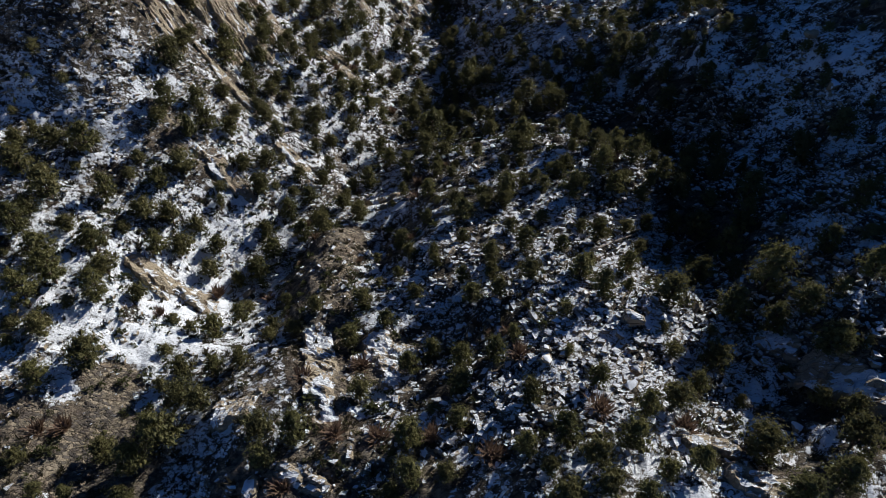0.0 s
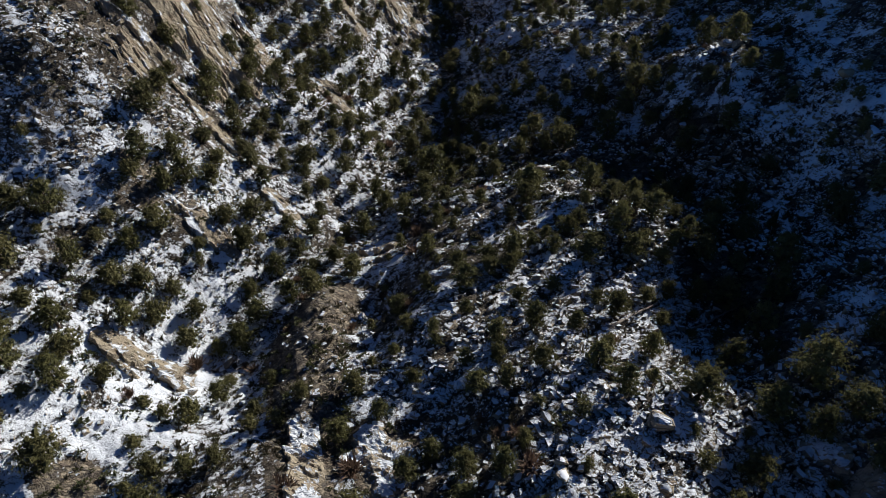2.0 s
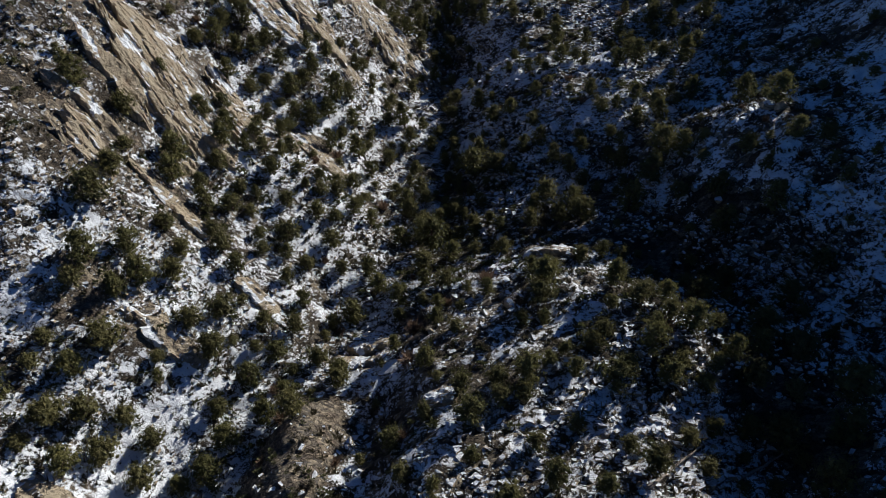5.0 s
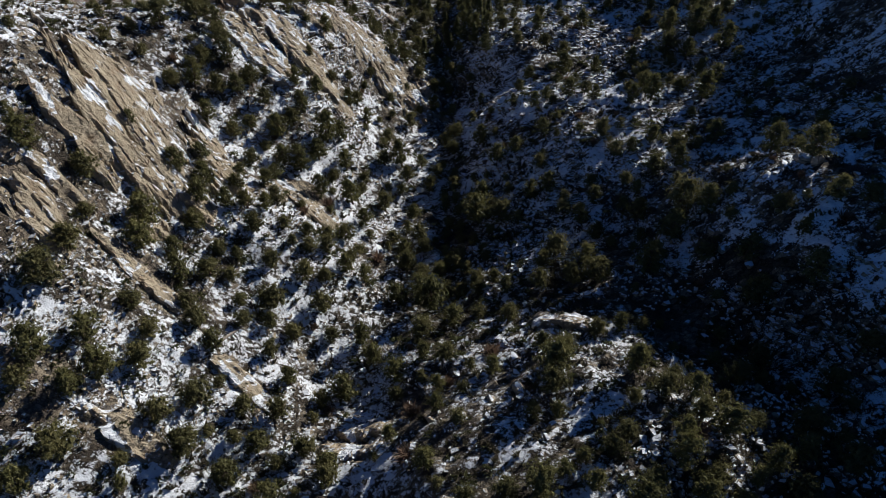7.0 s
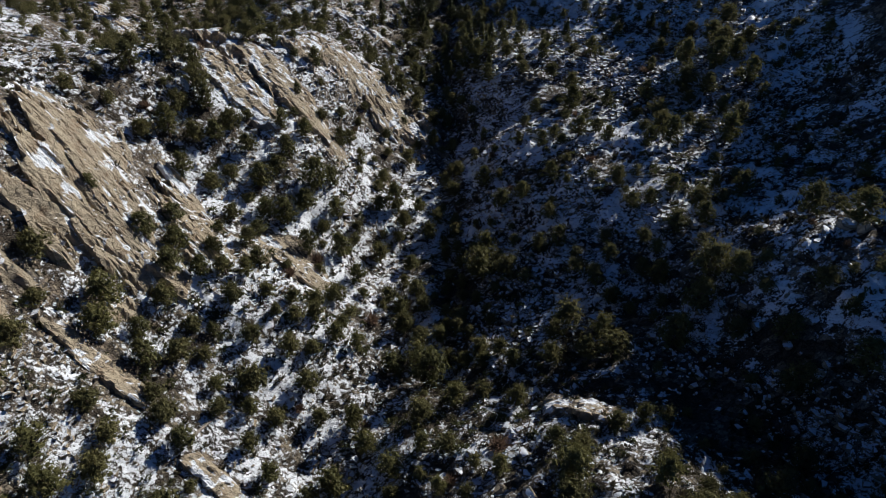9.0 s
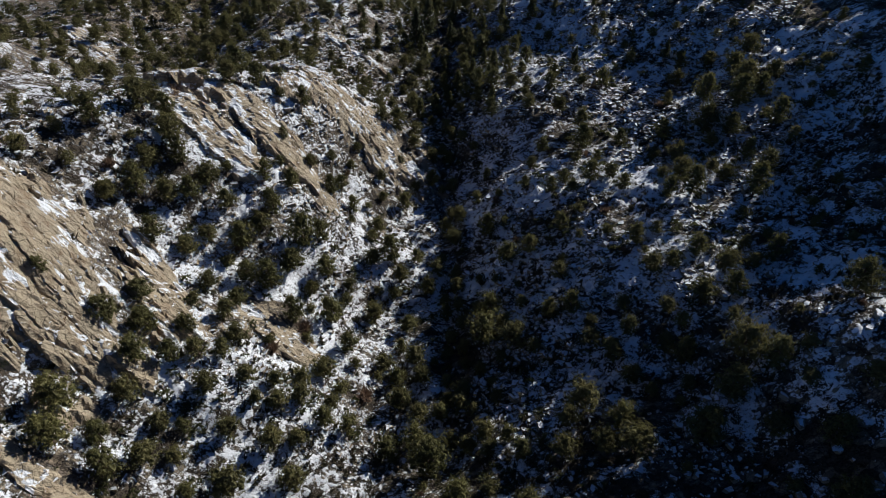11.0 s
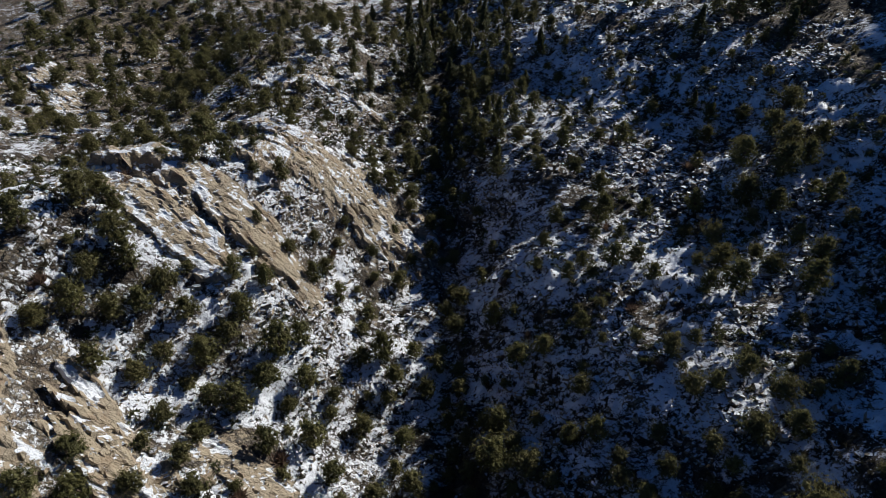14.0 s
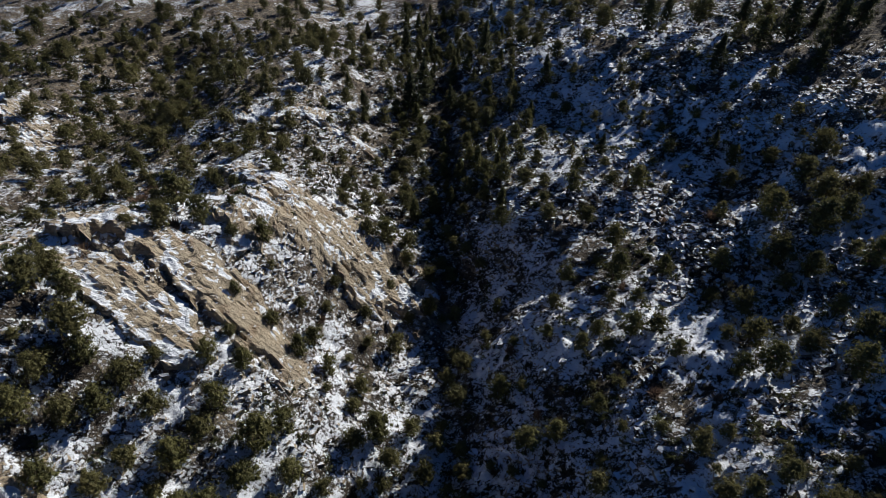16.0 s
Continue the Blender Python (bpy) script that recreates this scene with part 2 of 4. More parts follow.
SNOW_PATCHES = SNOW_NEAR + SNOW_FAR


GULLIES = [  # the beds of the creek and of its side arm, thick with trees
    (2, 126.3, 1.5, 165, 2.2), (1.5, 165, 1.4, 223.7, 2.2), (-0, 155.2, 12, 139.8, 3.2), (12, 139.8, 26.9, 122.5, 4),
    (26.9, 122.5, 39.6, 107.9, 4.5), (39.6, 107.9, 43.3, 82.8, 4.5), (43.3, 82.8, 43.8, 55.6, 4.5), (-62, 252.3, -59.6, 235.9, 4)]


def within(x, y, rows):
    """1 on the spine of any stretch, falling to 0 outside its breadth."""
    best = np.zeros(np.shape(x))
    for x0, y0, x1, y1, r, *_ in rows:
        dx, dy = x1 - x0, y1 - y0
        t = np.clip(((x - x0) * dx + (y - y0) * dy) / (dx * dx + dy * dy + 1e-6), 0, 1)
        d = np.hypot(x - x0 - t * dx, y - y0 - t * dy) / r
        best = np.maximum(best, np.clip(1.6 - d, 0, 1))
    return best


SNOW, TAN, GREY, EARTH = (0.78, 0.79, 0.81), (0.42, 0.345, 0.235), (0.20, 0.180, 0.150), (0.40, 0.29, 0.205)


def ground_material():
    """Rubble, earth and snow: snow lies on the tops of the stones and fails in the gaps between them."""
    m = Mat("snowy_ground")
    p = m.place()
    cover = m.n("Attribute")
    cover.attribute_name = "cover"
    bare = m.n("Attribute")
    bare.attribute_name = "bare"
    big, mid, small, fine = m.noise(0.13, 3, 0.6, p), m.noise(0.6, 5, 0.68, p), m.noise(2.6, 4, 0.7, p), m.noise(9.0, 3, 0.7, p)
    warp = m.n("Mix")
    warp.data_type, warp.blend_type = "RGBA", "ADD"
    warp.inputs[0].default_value = 0.55
    m.l(p, warp.inputs[6])
    swirl = m.n("TexNoise", Scale=1.1, Detail=3.0)
    m.l(p, swirl.inputs["Vector"])
    m.l(swirl.outputs["Color"], warp.inputs[7])
    stretch = m.n("Mapping")
    stretch.inputs["Rotation"].default_value = (0, 0, 0.55)
    stretch.inputs["Scale"].default_value = (0.6, 1.25, 1.0)
    jitter = m.n("TexNoise", Scale=4.2, Detail=3.0)
    m.l(p, jitter.inputs["Vector"])
    warp2 = m.n("Mix")
    warp2.data_type, warp2.blend_type = "RGBA", "ADD"
    warp2.inputs[0].default_value = 0.34
    m.l(warp.outputs[2], warp2.inputs[6])
    m.l(jitter.outputs["Color"], warp2.inputs[7])
    m.l(warp2.outputs[2], stretch.inputs["Vector"])
    gaps, cells = [], []
    for scale, wide in ((0.62, 0.14), (2.1, 0.16)):
        edge = m.n("TexVoronoi", Scale=scale)
        edge.feature = "DISTANCE_TO_EDGE"
        cell = m.n("TexVoronoi", Scale=scale)
        for node in (edge, cell):
            m.l(stretch.outputs[0], node.inputs["Vector"])
        gaps.append(m.ramp(edge.outputs["Distance"], (0.0, 0.0), (wide, 1.0)))
        tone = m.n("SeparateColor")
        m.l(cell.outputs["Color"], tone.inputs[0])
        cells.append(tone.outputs[0])
    # where snow lies deep or earth is fine the stones do not show
    deep = m.n("Attribute")
    deep.attribute_name = "deep"
    hidden = m.math("MAXIMUM", m.math("MULTIPLY", deep.outputs["Fac"], 0.25), m.ramp(m.noise(0.22, 3, 0.6, p), (0.50, 0.0), (0.62, 0.4)))
    stone = m.math("MULTIPLY", m.math("ADD", gaps[0], 0.35, True), m.math("ADD", gaps[1], m.math("MULTIPLY", cells[0], 0.5), True))
    stone = m.math("MAXIMUM", stone, m.math("MAXIMUM", hidden, m.ramp(m.noise(1.3, 4, 0.65, p), (0.47, 0.0), (0.56, 0.9))))
    s = m.math("ADD", m.math("MULTIPLY", big, 0.85), m.math("MULTIPLY", mid, 0.95))
    s = m.math("ADD", s, m.math("ADD", m.math("MULTIPLY", small, 0.95), m.math("MULTIPLY", fine, 0.85)))
    s = m.math("ADD", s, m.math("MULTIPLY", m.up(), 0.45))
    s = m.math("ADD", s, m.math("MULTIPLY", stone, 0.26))
    s = m.math("ADD", s, m.math("ADD", m.math("MULTIPLY", cells[0], 0.20), m.math("MULTIPLY", cells[1], 0.34)))
    s = m.math("ADD", s, cover.outputs["Fac"])
    snow = m.ramp(m.math("SUBTRACT", s, 2.155), (0.725, 0.0), (0.785, 1.0))
    rock = m.mix(m.ramp(cells[1], (0.1, 0.0), (0.75, 1.0)), TAN, (0.12, 0.105, 0.09))
    rock = m.mix(m.ramp(small, (0.42, 0.0), (0.62, 0.55)), rock, (0.10, 0.08, 0.055))
    soil = m.mix(m.ramp(small, (0.38, 0.0), (0.62, 1.0)), m.mix(bare.outputs["Fac"], (0.085, 0.066, 0.045), EARTH), m.mix(bare.outputs["Fac"], (0.045, 0.036, 0.025), (0.21, 0.155, 0.105)))
    soil = m.mix(m.ramp(fine, (0.48, 0.0), (0.68, 0.5)), soil, m.mix(bare.outputs["Fac"], (0.17, 0.135, 0.095), (0.38, 0.30, 0.20)))
    dry = m.mix(m.math("ADD", bare.outputs["Fac"], m.ramp(cells[0], (0.45, 0.0), (0.6, 0.7)), True), soil, rock)
    # gaps between stones go nearly black, crevice shade put into the colour
    dry = m.mix(m.math("MAXIMUM", stone, m.math("MULTIPLY", bare.outputs["Fac"], 0.8)), (0.024, 0.020, 0.016), dry)
    shown = m.math("SUBTRACT", 1.0, m.math("MULTIPLY", snow, 0.86))
    rough = m.math("ADD", m.math("MULTIPLY", m.math("MULTIPLY", stone, shown), 0.40), m.math("ADD", m.math("MULTIPLY", mid, 0.6), m.math("MULTIPLY", cells[1], 0.16)))
    m.bump(m.math("ADD", rough, m.math("MULTIPLY", snow, 0.10)), 1.0, 0.8)
    return m.finish(m.mix(snow, dry, SNOW), m.mix(snow, (0.92, 0.92, 0.92), (0.55, 0.55, 0.55)))


def rock_material(name, snowy):
    """Weathered sandstone: warm tan, grey lichen, dark cracks along the beds, snow lodged on the ledges."""
    m = Mat(name)
    info = m.n("ObjectInfo")
    p = m.place()
    mid, small = m.noise(0.9, 4, 0.6, p), m.noise(5.0, 5, 0.7, p)
    turn = m.n("Mapping")
    turn.inputs["Rotation"].default_value = (0.5, 0.25, -0.64)
    turn.inputs["Scale"].default_value = (0.35, 1.6, 1.6)
    m.l(p, turn.inputs["Vector"])
    beds = m.noise(1.1, 4, 0.6, turn.outputs[0])
    crack = m.n("TexVoronoi", Scale=0.55, Randomness=0.9)
    crack.feature = "DISTANCE_TO_EDGE"
    m.l(turn.outputs[0], crack.inputs["Vector"])
    line = m.ramp(crack.outputs["Distance"], (0.0, 1.0), (0.022, 0.0))
    base = m.mix(m.ramp(mid, (0.35, 0.0), (0.7, 1.0)), TAN, (0.33, 0.27, 0.18))
    base = m.mix(m.math("MULTIPLY", info.outputs["Random"], 0.25), base, GREY)
    base = m.mix(m.ramp(beds, (0.56, 0.0), (0.72, 0.5)), base, (0.20, 0.15, 0.10))
    base = m.mix(m.ramp(small, (0.55, 0.0), (0.75, 0.5)), base, (0.46, 0.36, 0.24))
    stain = m.ramp(m.noise(0.35, 5, 0.7, p), (0.52, 0.0), (0.62, 0.75))
    base = m.mix(stain, base, m.mix(m.noise(1.7, 3, 0.6, p), (0.15, 0.12, 0.09), (0.33, 0.225, 0.125)))
    base = m.mix(m.math("MULTIPLY", line, 0.6), base, (0.045, 0.035, 0.025))
    s = m.math("ADD", m.math("MULTIPLY", m.up(), 0.9), m.math("ADD", m.math("MULTIPLY", mid, 0.8), m.math("MULTIPLY", small, 0.5)))
    lodge = m.n("Attribute")
    lodge.attribute_name = "lodge"
    s = m.math("ADD", s, m.math("MULTIPLY", lodge.outputs["Fac"], 0.70))
    snow = m.ramp(m.math("SUBTRACT", s, 1.0), (0.58 - snowy, 0.0), (0.62 - snowy, 1.0))
    m.bump(m.math("ADD", m.math("MULTIPLY", beds, 1.2), m.math("SUBTRACT", m.math("MULTIPLY", small, 0.4), m.math("MULTIPLY", line, 0.5))), 0.9, 0.5)
    return m.finish(m.mix(snow, base, SNOW), 0.85)


def needle_material(name, dark, light):
    m = Mat(name)
    info = m.n("ObjectInfo")
    geo = m.n("NewGeometry")
    f = m.math("ADD", m.math("MULTIPLY", info.outputs["Random"], 0.45), m.math("MULTIPLY", geo.outputs["Random Per Island"], 0.55))
    colour = m.mix(f, dark, light)
    made = m.finish(colour, 0.7)
    # sunlight shows through the sprays
    glow, both = m.n("BsdfTranslucent"), m.n("MixShader", Fac=0.35)
    m.l(colour, glow.inputs["Color"])
    m.l(m.b.outputs[0], both.inputs[1])
    m.l(glow.outputs[0], both.inputs[2])
    m.l(both.outputs[0], m.t.nodes["Material Output"].inputs["Surface"])
    return made


def bark_material(name, dark, light):
    m = Mat(name)
    return m.finish(m.ramp(m.noise(6.0, 3, 0.6, m.place()), (0.35, dark), (0.65, light)), 0.9)


def snow_material():
    m = Mat("settled_snow")
    p = m.place()
    grain = m.noise(7.0, 4, 0.6, p)
    m.bump(grain, 0.5, 0.08)
    return m.finish(m.ramp(m.noise(1.5, 3, 0.6, p), (0.3, (0.80, 0.81, 0.83)), (0.6, SNOW)), 0.55)


FRESH = snow_material()
GROUND = ground_material()
SLAB, STONE = rock_material("sandstone", 0.09), rock_material("snowy_stone", 0.16)
NEEDLES = {
    "pine": needle_material("pine_needles", (0.064, 0.065, 0.022), (0.208, 0.190, 0.066)),
    "juniper": needle_material("juniper_leaves", (0.070, 0.068, 0.024), (0.208, 0.185, 0.070)),
    "fir": needle_material("fir_needles", (0.040, 0.046, 0.019), (0.120, 0.120, 0.048)),
    "brush": needle_material("brush_twigs", (0.040, 0.036, 0.020), (0.115, 0.095, 0.055)),
    "dry": needle_material("dry_twigs", (0.110, 0.070, 0.045), (0.240, 0.160, 0.105)),
}
BARK = bark_material("bark", (0.05, 0.035, 0.025), (0.16, 0.11, 0.075))
DEAD = bark_material("dead_wood", (0.16, 0.13, 0.10), (0.36, 0.31, 0.26))


# ---- the ground: one sheet, fine under the flight and coarser to the horizon ----
def spread(stretches, reach):
    """Grid lines: the given stretches (from, to, step), then ever wider steps to the horizon on both sides."""
    inner = np.concatenate([np.arange(lo, hi, step) for lo, hi, step in stretches])
    d, grow = [], stretches[0][2]
    while sum(d) < reach:
        grow *= 1.12
        d.append(grow)
    d = np.cumsum(d)
    return np.concatenate([inner[0] - d[::-1], inner, inner[-1] + d])


gx = spread([(-150, -78, 1.0), (-78, 82, 0.45), (82, 120, 1.0)], 1450)
gy = spread([(16, 30, 1.0), (30, 232, 0.45), (232, 335, 0.8)], 1600)
X, Y = np.meshgrid(gx, gy)
nx, ny = len(gx), len(gy)
idx = np.arange(nx * ny).reshape(ny, nx)
quads = np.stack([idx[:-1, :-1], idx[:-1, 1:], idx[1:, 1:], idx[1:, :-1]], -1).reshape(-1, 4)
def ease(v, lo, hi):
    t = np.clip((v - lo) / (hi - lo), 0, 1)
    return t * t * (3 - 2 * t)


ragged = 1.3 * fbm(X / 5, Y / 5, 3, 130)
rocky, earthy = within(X, Y, SLABS), np.clip(within(X, Y, BARE_EARTH) * (1.1 + ragged), 0, 1)
# patches weakened on the right, painting in that slope's deep shade
snowy = np.clip(within(X, Y, SNOW_PATCHES) * (0.9 + 1.4 * ragged) * (1 - 0.45 * ease(X, 36, 44)), 0, 1)


gully = within(X, Y, GULLIES)
cover_at = 0.15 + 0.17 * ease(-X, 0, 25) + 0.30 * fbm(X / 22, Y / 22, 2, 210) + (0.28 + 0.30 * ease(X, 30, 45)) * fbm(X / 4.2, Y / 4.2, 3, 220) + 0.13 * snowy - 0.95 * earthy + 0.12 * np.exp(-((X - 60) / 14) ** 2 - ((Y - 112) / 30) ** 2) + 0.13 * ease(X, 20, 32) * ease(-X, -80, -68) * ease(Y, 190, 215) * ease(-Y, -290, -270) - 0.25 * ease(X, 76, 86) - 0.16 * rocky
# snow thinned in the side arm and on the near right, painting their deep shade
cover_at = cover_at - 0.12 * ease(Y, 215, 245) - (0.08 + 0.30 * ease(X, 20, 36)) * gully + 0.10 * ease(X, 5, 14) * ease(Y, 125, 150) - 0.10 * ease(-X, 46, 57) * ease(Y, 105, 125) + 0.10 * ease(-X, 30, 42) * ease(-Y, -112, -95) - 0.08 * ease(Y, 205, 240) * ease(-X, 25, 45) - 0.16 * ease(Y, 200, 230) * ease(X, 45, 65) - 0.05 * ease(X, 38, 46) * ease(-Y, -140, -125)
Z = land(X, Y) - 0.15 * snowy * (land(X, Y) - broad(X, Y))
me = bpy.data.meshes.new("ground")
me.vertices.add(nx * ny)
me.vertices.foreach_set("co", np.stack([X, Y, Z], -1).ravel())
me.loops.add(quads.size)
me.loops.foreach_set("vertex_index", quads.ravel())
me.polygons.add(len(quads))
me.polygons.foreach_set("loop_start", np.arange(0, quads.size, 4))
me.polygons.foreach_set("use_smooth", np.ones(len(quads), bool))
me.update()
me.validate()
for name, values in (("cover", cover_at), ("bare", np.clip(rocky + 0.8 * earthy + 0.6 * ease(Y, 195, 225) * ease(-X, 12, 28), 0, 1)), ("deep", snowy)):
    me.attributes.new(name, "FLOAT", "POINT").data.foreach_set("value", values.ravel())
me.materials.append(GROUND)
ground = tagged(new("ground", me), "rocky canyon slopes of tan earth with patchy melting snow", "ground", kind="structure")


def height(x, y):
    return float(land(x, y))


def part(name, me, parent):
    ob = new(name, me)
    ob.parent = parent
    return ob


def mesh_of(name, verts, faces, material, smooth=False):
    me = bpy.data.meshes.new(name)
    me.from_pydata([tuple(v) for v in verts], [], faces)
    me.materials.append(material)
    me.polygons.foreach_set("use_smooth", [smooth] * len(me.polygons))
    return me


def joined(q, piece):
    """Numbers the connected slabs of an outcrop; a scrap goes to its neighbour."""
    at = {}
    for i, f in enumerate(q):
        for v in f:
            at.setdefault(v, []).append(i)
    out, label = np.full(len(q), -1), 0
    for start in range(len(q)):
        if out[start] >= 0:
            continue
        stack, found, touch = [start], [], -1
        out[start] = label
        while stack:
            i = stack.pop()
            found.append(i)
            for v in q[i]:
                for j in at[v]:
                    if out[j] < 0 and piece[j] == piece[i]:
                        out[j] = label
                        stack.append(j)
                    elif out[j] >= 0 and out[j] != label:
                        touch = out[j]
        if len(found) < 26 and touch >= 0:
            out[found] = touch
        else:
            label += 1
    return out


# ---- rock outcrops: tilted sandstone slabs with a broken step on their uphill edge ----
def outcrop(x0, y0, x1, y1, r, h, seed):
    a = math.atan2(y1 - y0, x1 - x0)
    ca, sa = math.cos(a), math.sin(a)
    length = math.hypot(x1 - x0, y1 - y0)
    us, vs = np.arange(-1.35 * r, length + 1.35 * r, 0.33), np.arange(-1.35 * r, 1.36 * r, 0.33)
    U, V = np.meshgrid(us, vs)
    WX, WY = x0 + ca * U - sa * V, y0 + sa * U + ca * V
    over = np.clip(U, 0, length)
    p, q = 0.80 * WX - 0.60 * WY, 0.60 * WX + 0.80 * WY
    rough = 1.0 if x0 < -38 and y0 < 160 else 0.38  # the western wall is broken into ledges, the ribs are worn smooth
    d = np.hypot(U - over, V) / r + (1.4 if r < 4.6 else 2.0) * (rough * fbm(p / 4.5, q / 1.9, 3, seed) + 0.9 * (1 - rough) * fbm(p / 5.0, q / 4.2, 3, seed + 1)) + 0.35 * fbm(WX / 0.9, WY / 0.9, 2, seed + 3) + 0.7 * (1 - rough) * fbm(WX / 2.3, WY / 2.3, 2, seed + 33)
    # the edge that faces down the canyon breaks off steeply; the back dips into the slope
    side = np.clip((-0.72 * (WX - x0 - ca * over) - 0.70 * (WY - y0 - sa * over)) / r, -1, 1)
    fall = np.clip((1.0 - d) / (0.55 - 0.35 * np.maximum(side, 0)), 0, 1)
    step = (q + 1.3 * fbm(p / 7, q / 4, 3, seed + 5) + 3.0 * fbm(q / 5.0, 0.2 * q, 2, seed + 13)) / 3.1
    rise = step - np.floor(step)
    block = (p + 0.7 * fbm(p / 3, q / 3, 2, seed + 7)) / 3.4
    lift = lattice(np.floor(step), np.floor(block), seed) - 0.5
    lp, lq = 0.42 * p - 0.60 * q, 0.315 * p + 0.80 * q  # long ledges that follow the beds
    ledges = plates(lp, lq, 1.5, seed + 21) + 0.5 * plates(lp, lq, 0.75, seed + 27)
    rib = (0.30 + 0.50 * rough) * h * fall * (0.70 + 0.35 * side) + fall * (rough * (0.35 * (0.5 - rise) + 0.45 * lift + 0.60 * ledges) + 0.22 * (1 - rough) * ledges + 0.20 * fbm(p / 2.2, q / 1.0, 3, seed + 9) + (0.2 + 0.25 * rough) * plates(WX, WY, 2.1, seed + 15))
    lodge = np.clip(0.35 - 1.1 * ledges, 0, 1) * np.clip(0.55 + 3.4 * fbm(WX / 2.2, WY / 2.2, 2, seed + 11), 0, 1)
    flat = np.clip(1.6 * fall, 0, 1)  # the slabs bridge the bumps of the ground
    under = land(WX, WY) * (1 - flat) + (broad(WX, WY) + 1.3 * fbm(WX / 9, WY / 9, 2, 3) + 0.4) * flat
    WZ = np.where(fall > 0, under + rib, land(WX, WY) - 0.7)
    n, k = len(us), len(vs)
    ids = np.arange(n * k).reshape(k, n)
    q = np.stack([ids[:-1, :-1], ids[:-1, 1:], ids[1:, 1:], ids[1:, :-1]], -1).reshape(-1, 4)
    q = q[(fall.ravel()[q] > 0).any(1)]
    piece = (np.floor(step / 1.6) * 64 + np.floor(block / 1.7)).ravel()[q[:, 0]]
    cx, cy = (x0 + x1) / 2, (y0 + y1) / 2
    cz = height(cx, cy)
    base = np.stack([WX.ravel() - cx, WY.ravel() - cy, WZ.ravel() - cz], -1)
    ob = new("rock_outcrop")
    ob.empty_display_size, ob.location = 0.5, (cx, cy, cz)
    piece = joined(q, piece)
    owners = np.zeros(n * k)
    for p_id in np.unique(piece):
        owners[np.unique(q[piece == p_id])] += 1
    for p_id in np.unique(piece):
        used, inv = np.unique(q[piece == p_id], return_inverse=True)
        verts = base[used].copy()
        verts[:, 2] -= 0.16 * (owners[used] > 1)  # open joints between the slabs
        me = mesh_of("rock_slab", verts, inv.reshape(-1, 4).tolist(), SLAB)
        me.attributes.new("lodge", "FLOAT", "POINT").data.foreach_set("value", lodge.ravel()[used])
        part("rock_slab", me, ob)
    where = "on the sunlit bank" if cx < -8 else "on the wooded spur"
    tagged(ob, "tan tilted sandstone outcrop with snowy cracks " + where, "rock outcrop", "sandstone outcrops " + where)


for k, row in enumerate(SLABS):
    outcrop(*row, 300 + 23 * k)


# ---- trees ----
def crown_mesh(name, kind, seed, sprays=34, blade=0.026):
    """A crown one metre wide: sprays of needle clumps along uneven limbs."""
    r = random.Random(seed)
    tall = {"pine": 1.18, "juniper": 0.90, "fir": 1.45}[kind]
    limbs = {"pine": 34, "juniper": 34, "fir": 40}[kind]
    verts, faces = [], []

    def clump(c, out, size, blades):
        side = out.cross(Vector((0.1, 0, 1))).normalized()
        top = side.cross(out)
        for b in range(blades):
            q = b * math.tau / blades + r.uniform(-0.5, 0.5)
            way = (out * r.uniform(0.0, 1.2) + side * math.cos(q) + top * math.sin(q)).normalized()
            across = way.cross(Vector((r.uniform(-1, 1), r.uniform(-1, 1), r.uniform(-1, 1)))).normalized() * size * 0.40
            n = len(verts)
            verts.extend((c + across, c - across, c + way * size * r.uniform(1.2, 2.6)))
            faces.append([n, n + 1, n + 2])

    def mass(c, size):
        """A ragged inner body of a limb, so that the crown is not seen through."""
        n = len(verts)
        for way in ((1, 0, 0), (-1, 0, 0), (0, 1, 0), (0, -1, 0), (0, 0, 0.7), (0, 0, -0.6)):
            verts.append(c + Vector(way) * size * r.uniform(0.7, 1.3))
        faces.extend([n + q for q in tri] for tri in ((0, 2, 4), (2, 1, 4), (1, 3, 4), (3, 0, 4), (2, 0, 5), (1, 2, 5), (3, 1, 5), (0, 3, 5)))

    for k in range(limbs):
        f = (k + 0.5 + r.uniform(-0.4, 0.4)) / limbs
        env = {"pine": (1 - f ** 2.4) ** 0.6 * min(1, 0.7 + 2 * f), "juniper": (1 - f ** 2.4) ** 0.6, "fir": (1 - f) ** 0.8 * min(1, 0.6 + 4 * f)}[kind]
        a = k * 2.399963 + r.uniform(-0.7, 0.7)
        reach = max(0.06, 0.50 * env * r.uniform(0.55, 1.22))
        rise = {"pine": r.uniform(0.0, 0.5), "juniper": r.uniform(0.2, 0.8), "fir": r.uniform(-0.45, -0.05)}[kind]
        z = tall * (0.13 + 0.80 * f)
        for u in (0.3, 0.68):
            mass(Vector((math.cos(a) * u * reach, math.sin(a) * u * reach, z + rise * u * reach - 0.02)), 0.082)
        for j in range(sprays):
            u = 0.3 + 0.75 * (j + r.random()) / sprays
            b = a + r.gauss(0, 0.40)
            c = Vector((math.cos(b) * u * reach, math.sin(b) * u * reach, z + rise * u * reach + r.gauss(0, 0.055)))
            out = Vector((math.cos(b), math.sin(b), 0.35 + r.uniform(-0.3, 0.6))).normalized()
            clump(c, out, r.uniform(0.6, 1.2) * blade, 4)
    for k in range(8):
        clump(Vector((r.gauss(0, 0.02), r.gauss(0, 0.02), tall * (0.90 + 0.012 * k))), Vector((r.uniform(-0.4, 0.4), r.uniform(-0.4, 0.4), 1)).normalized(), 0.035, 6)
    return mesh_of(name, verts, faces, NEEDLES[kind])


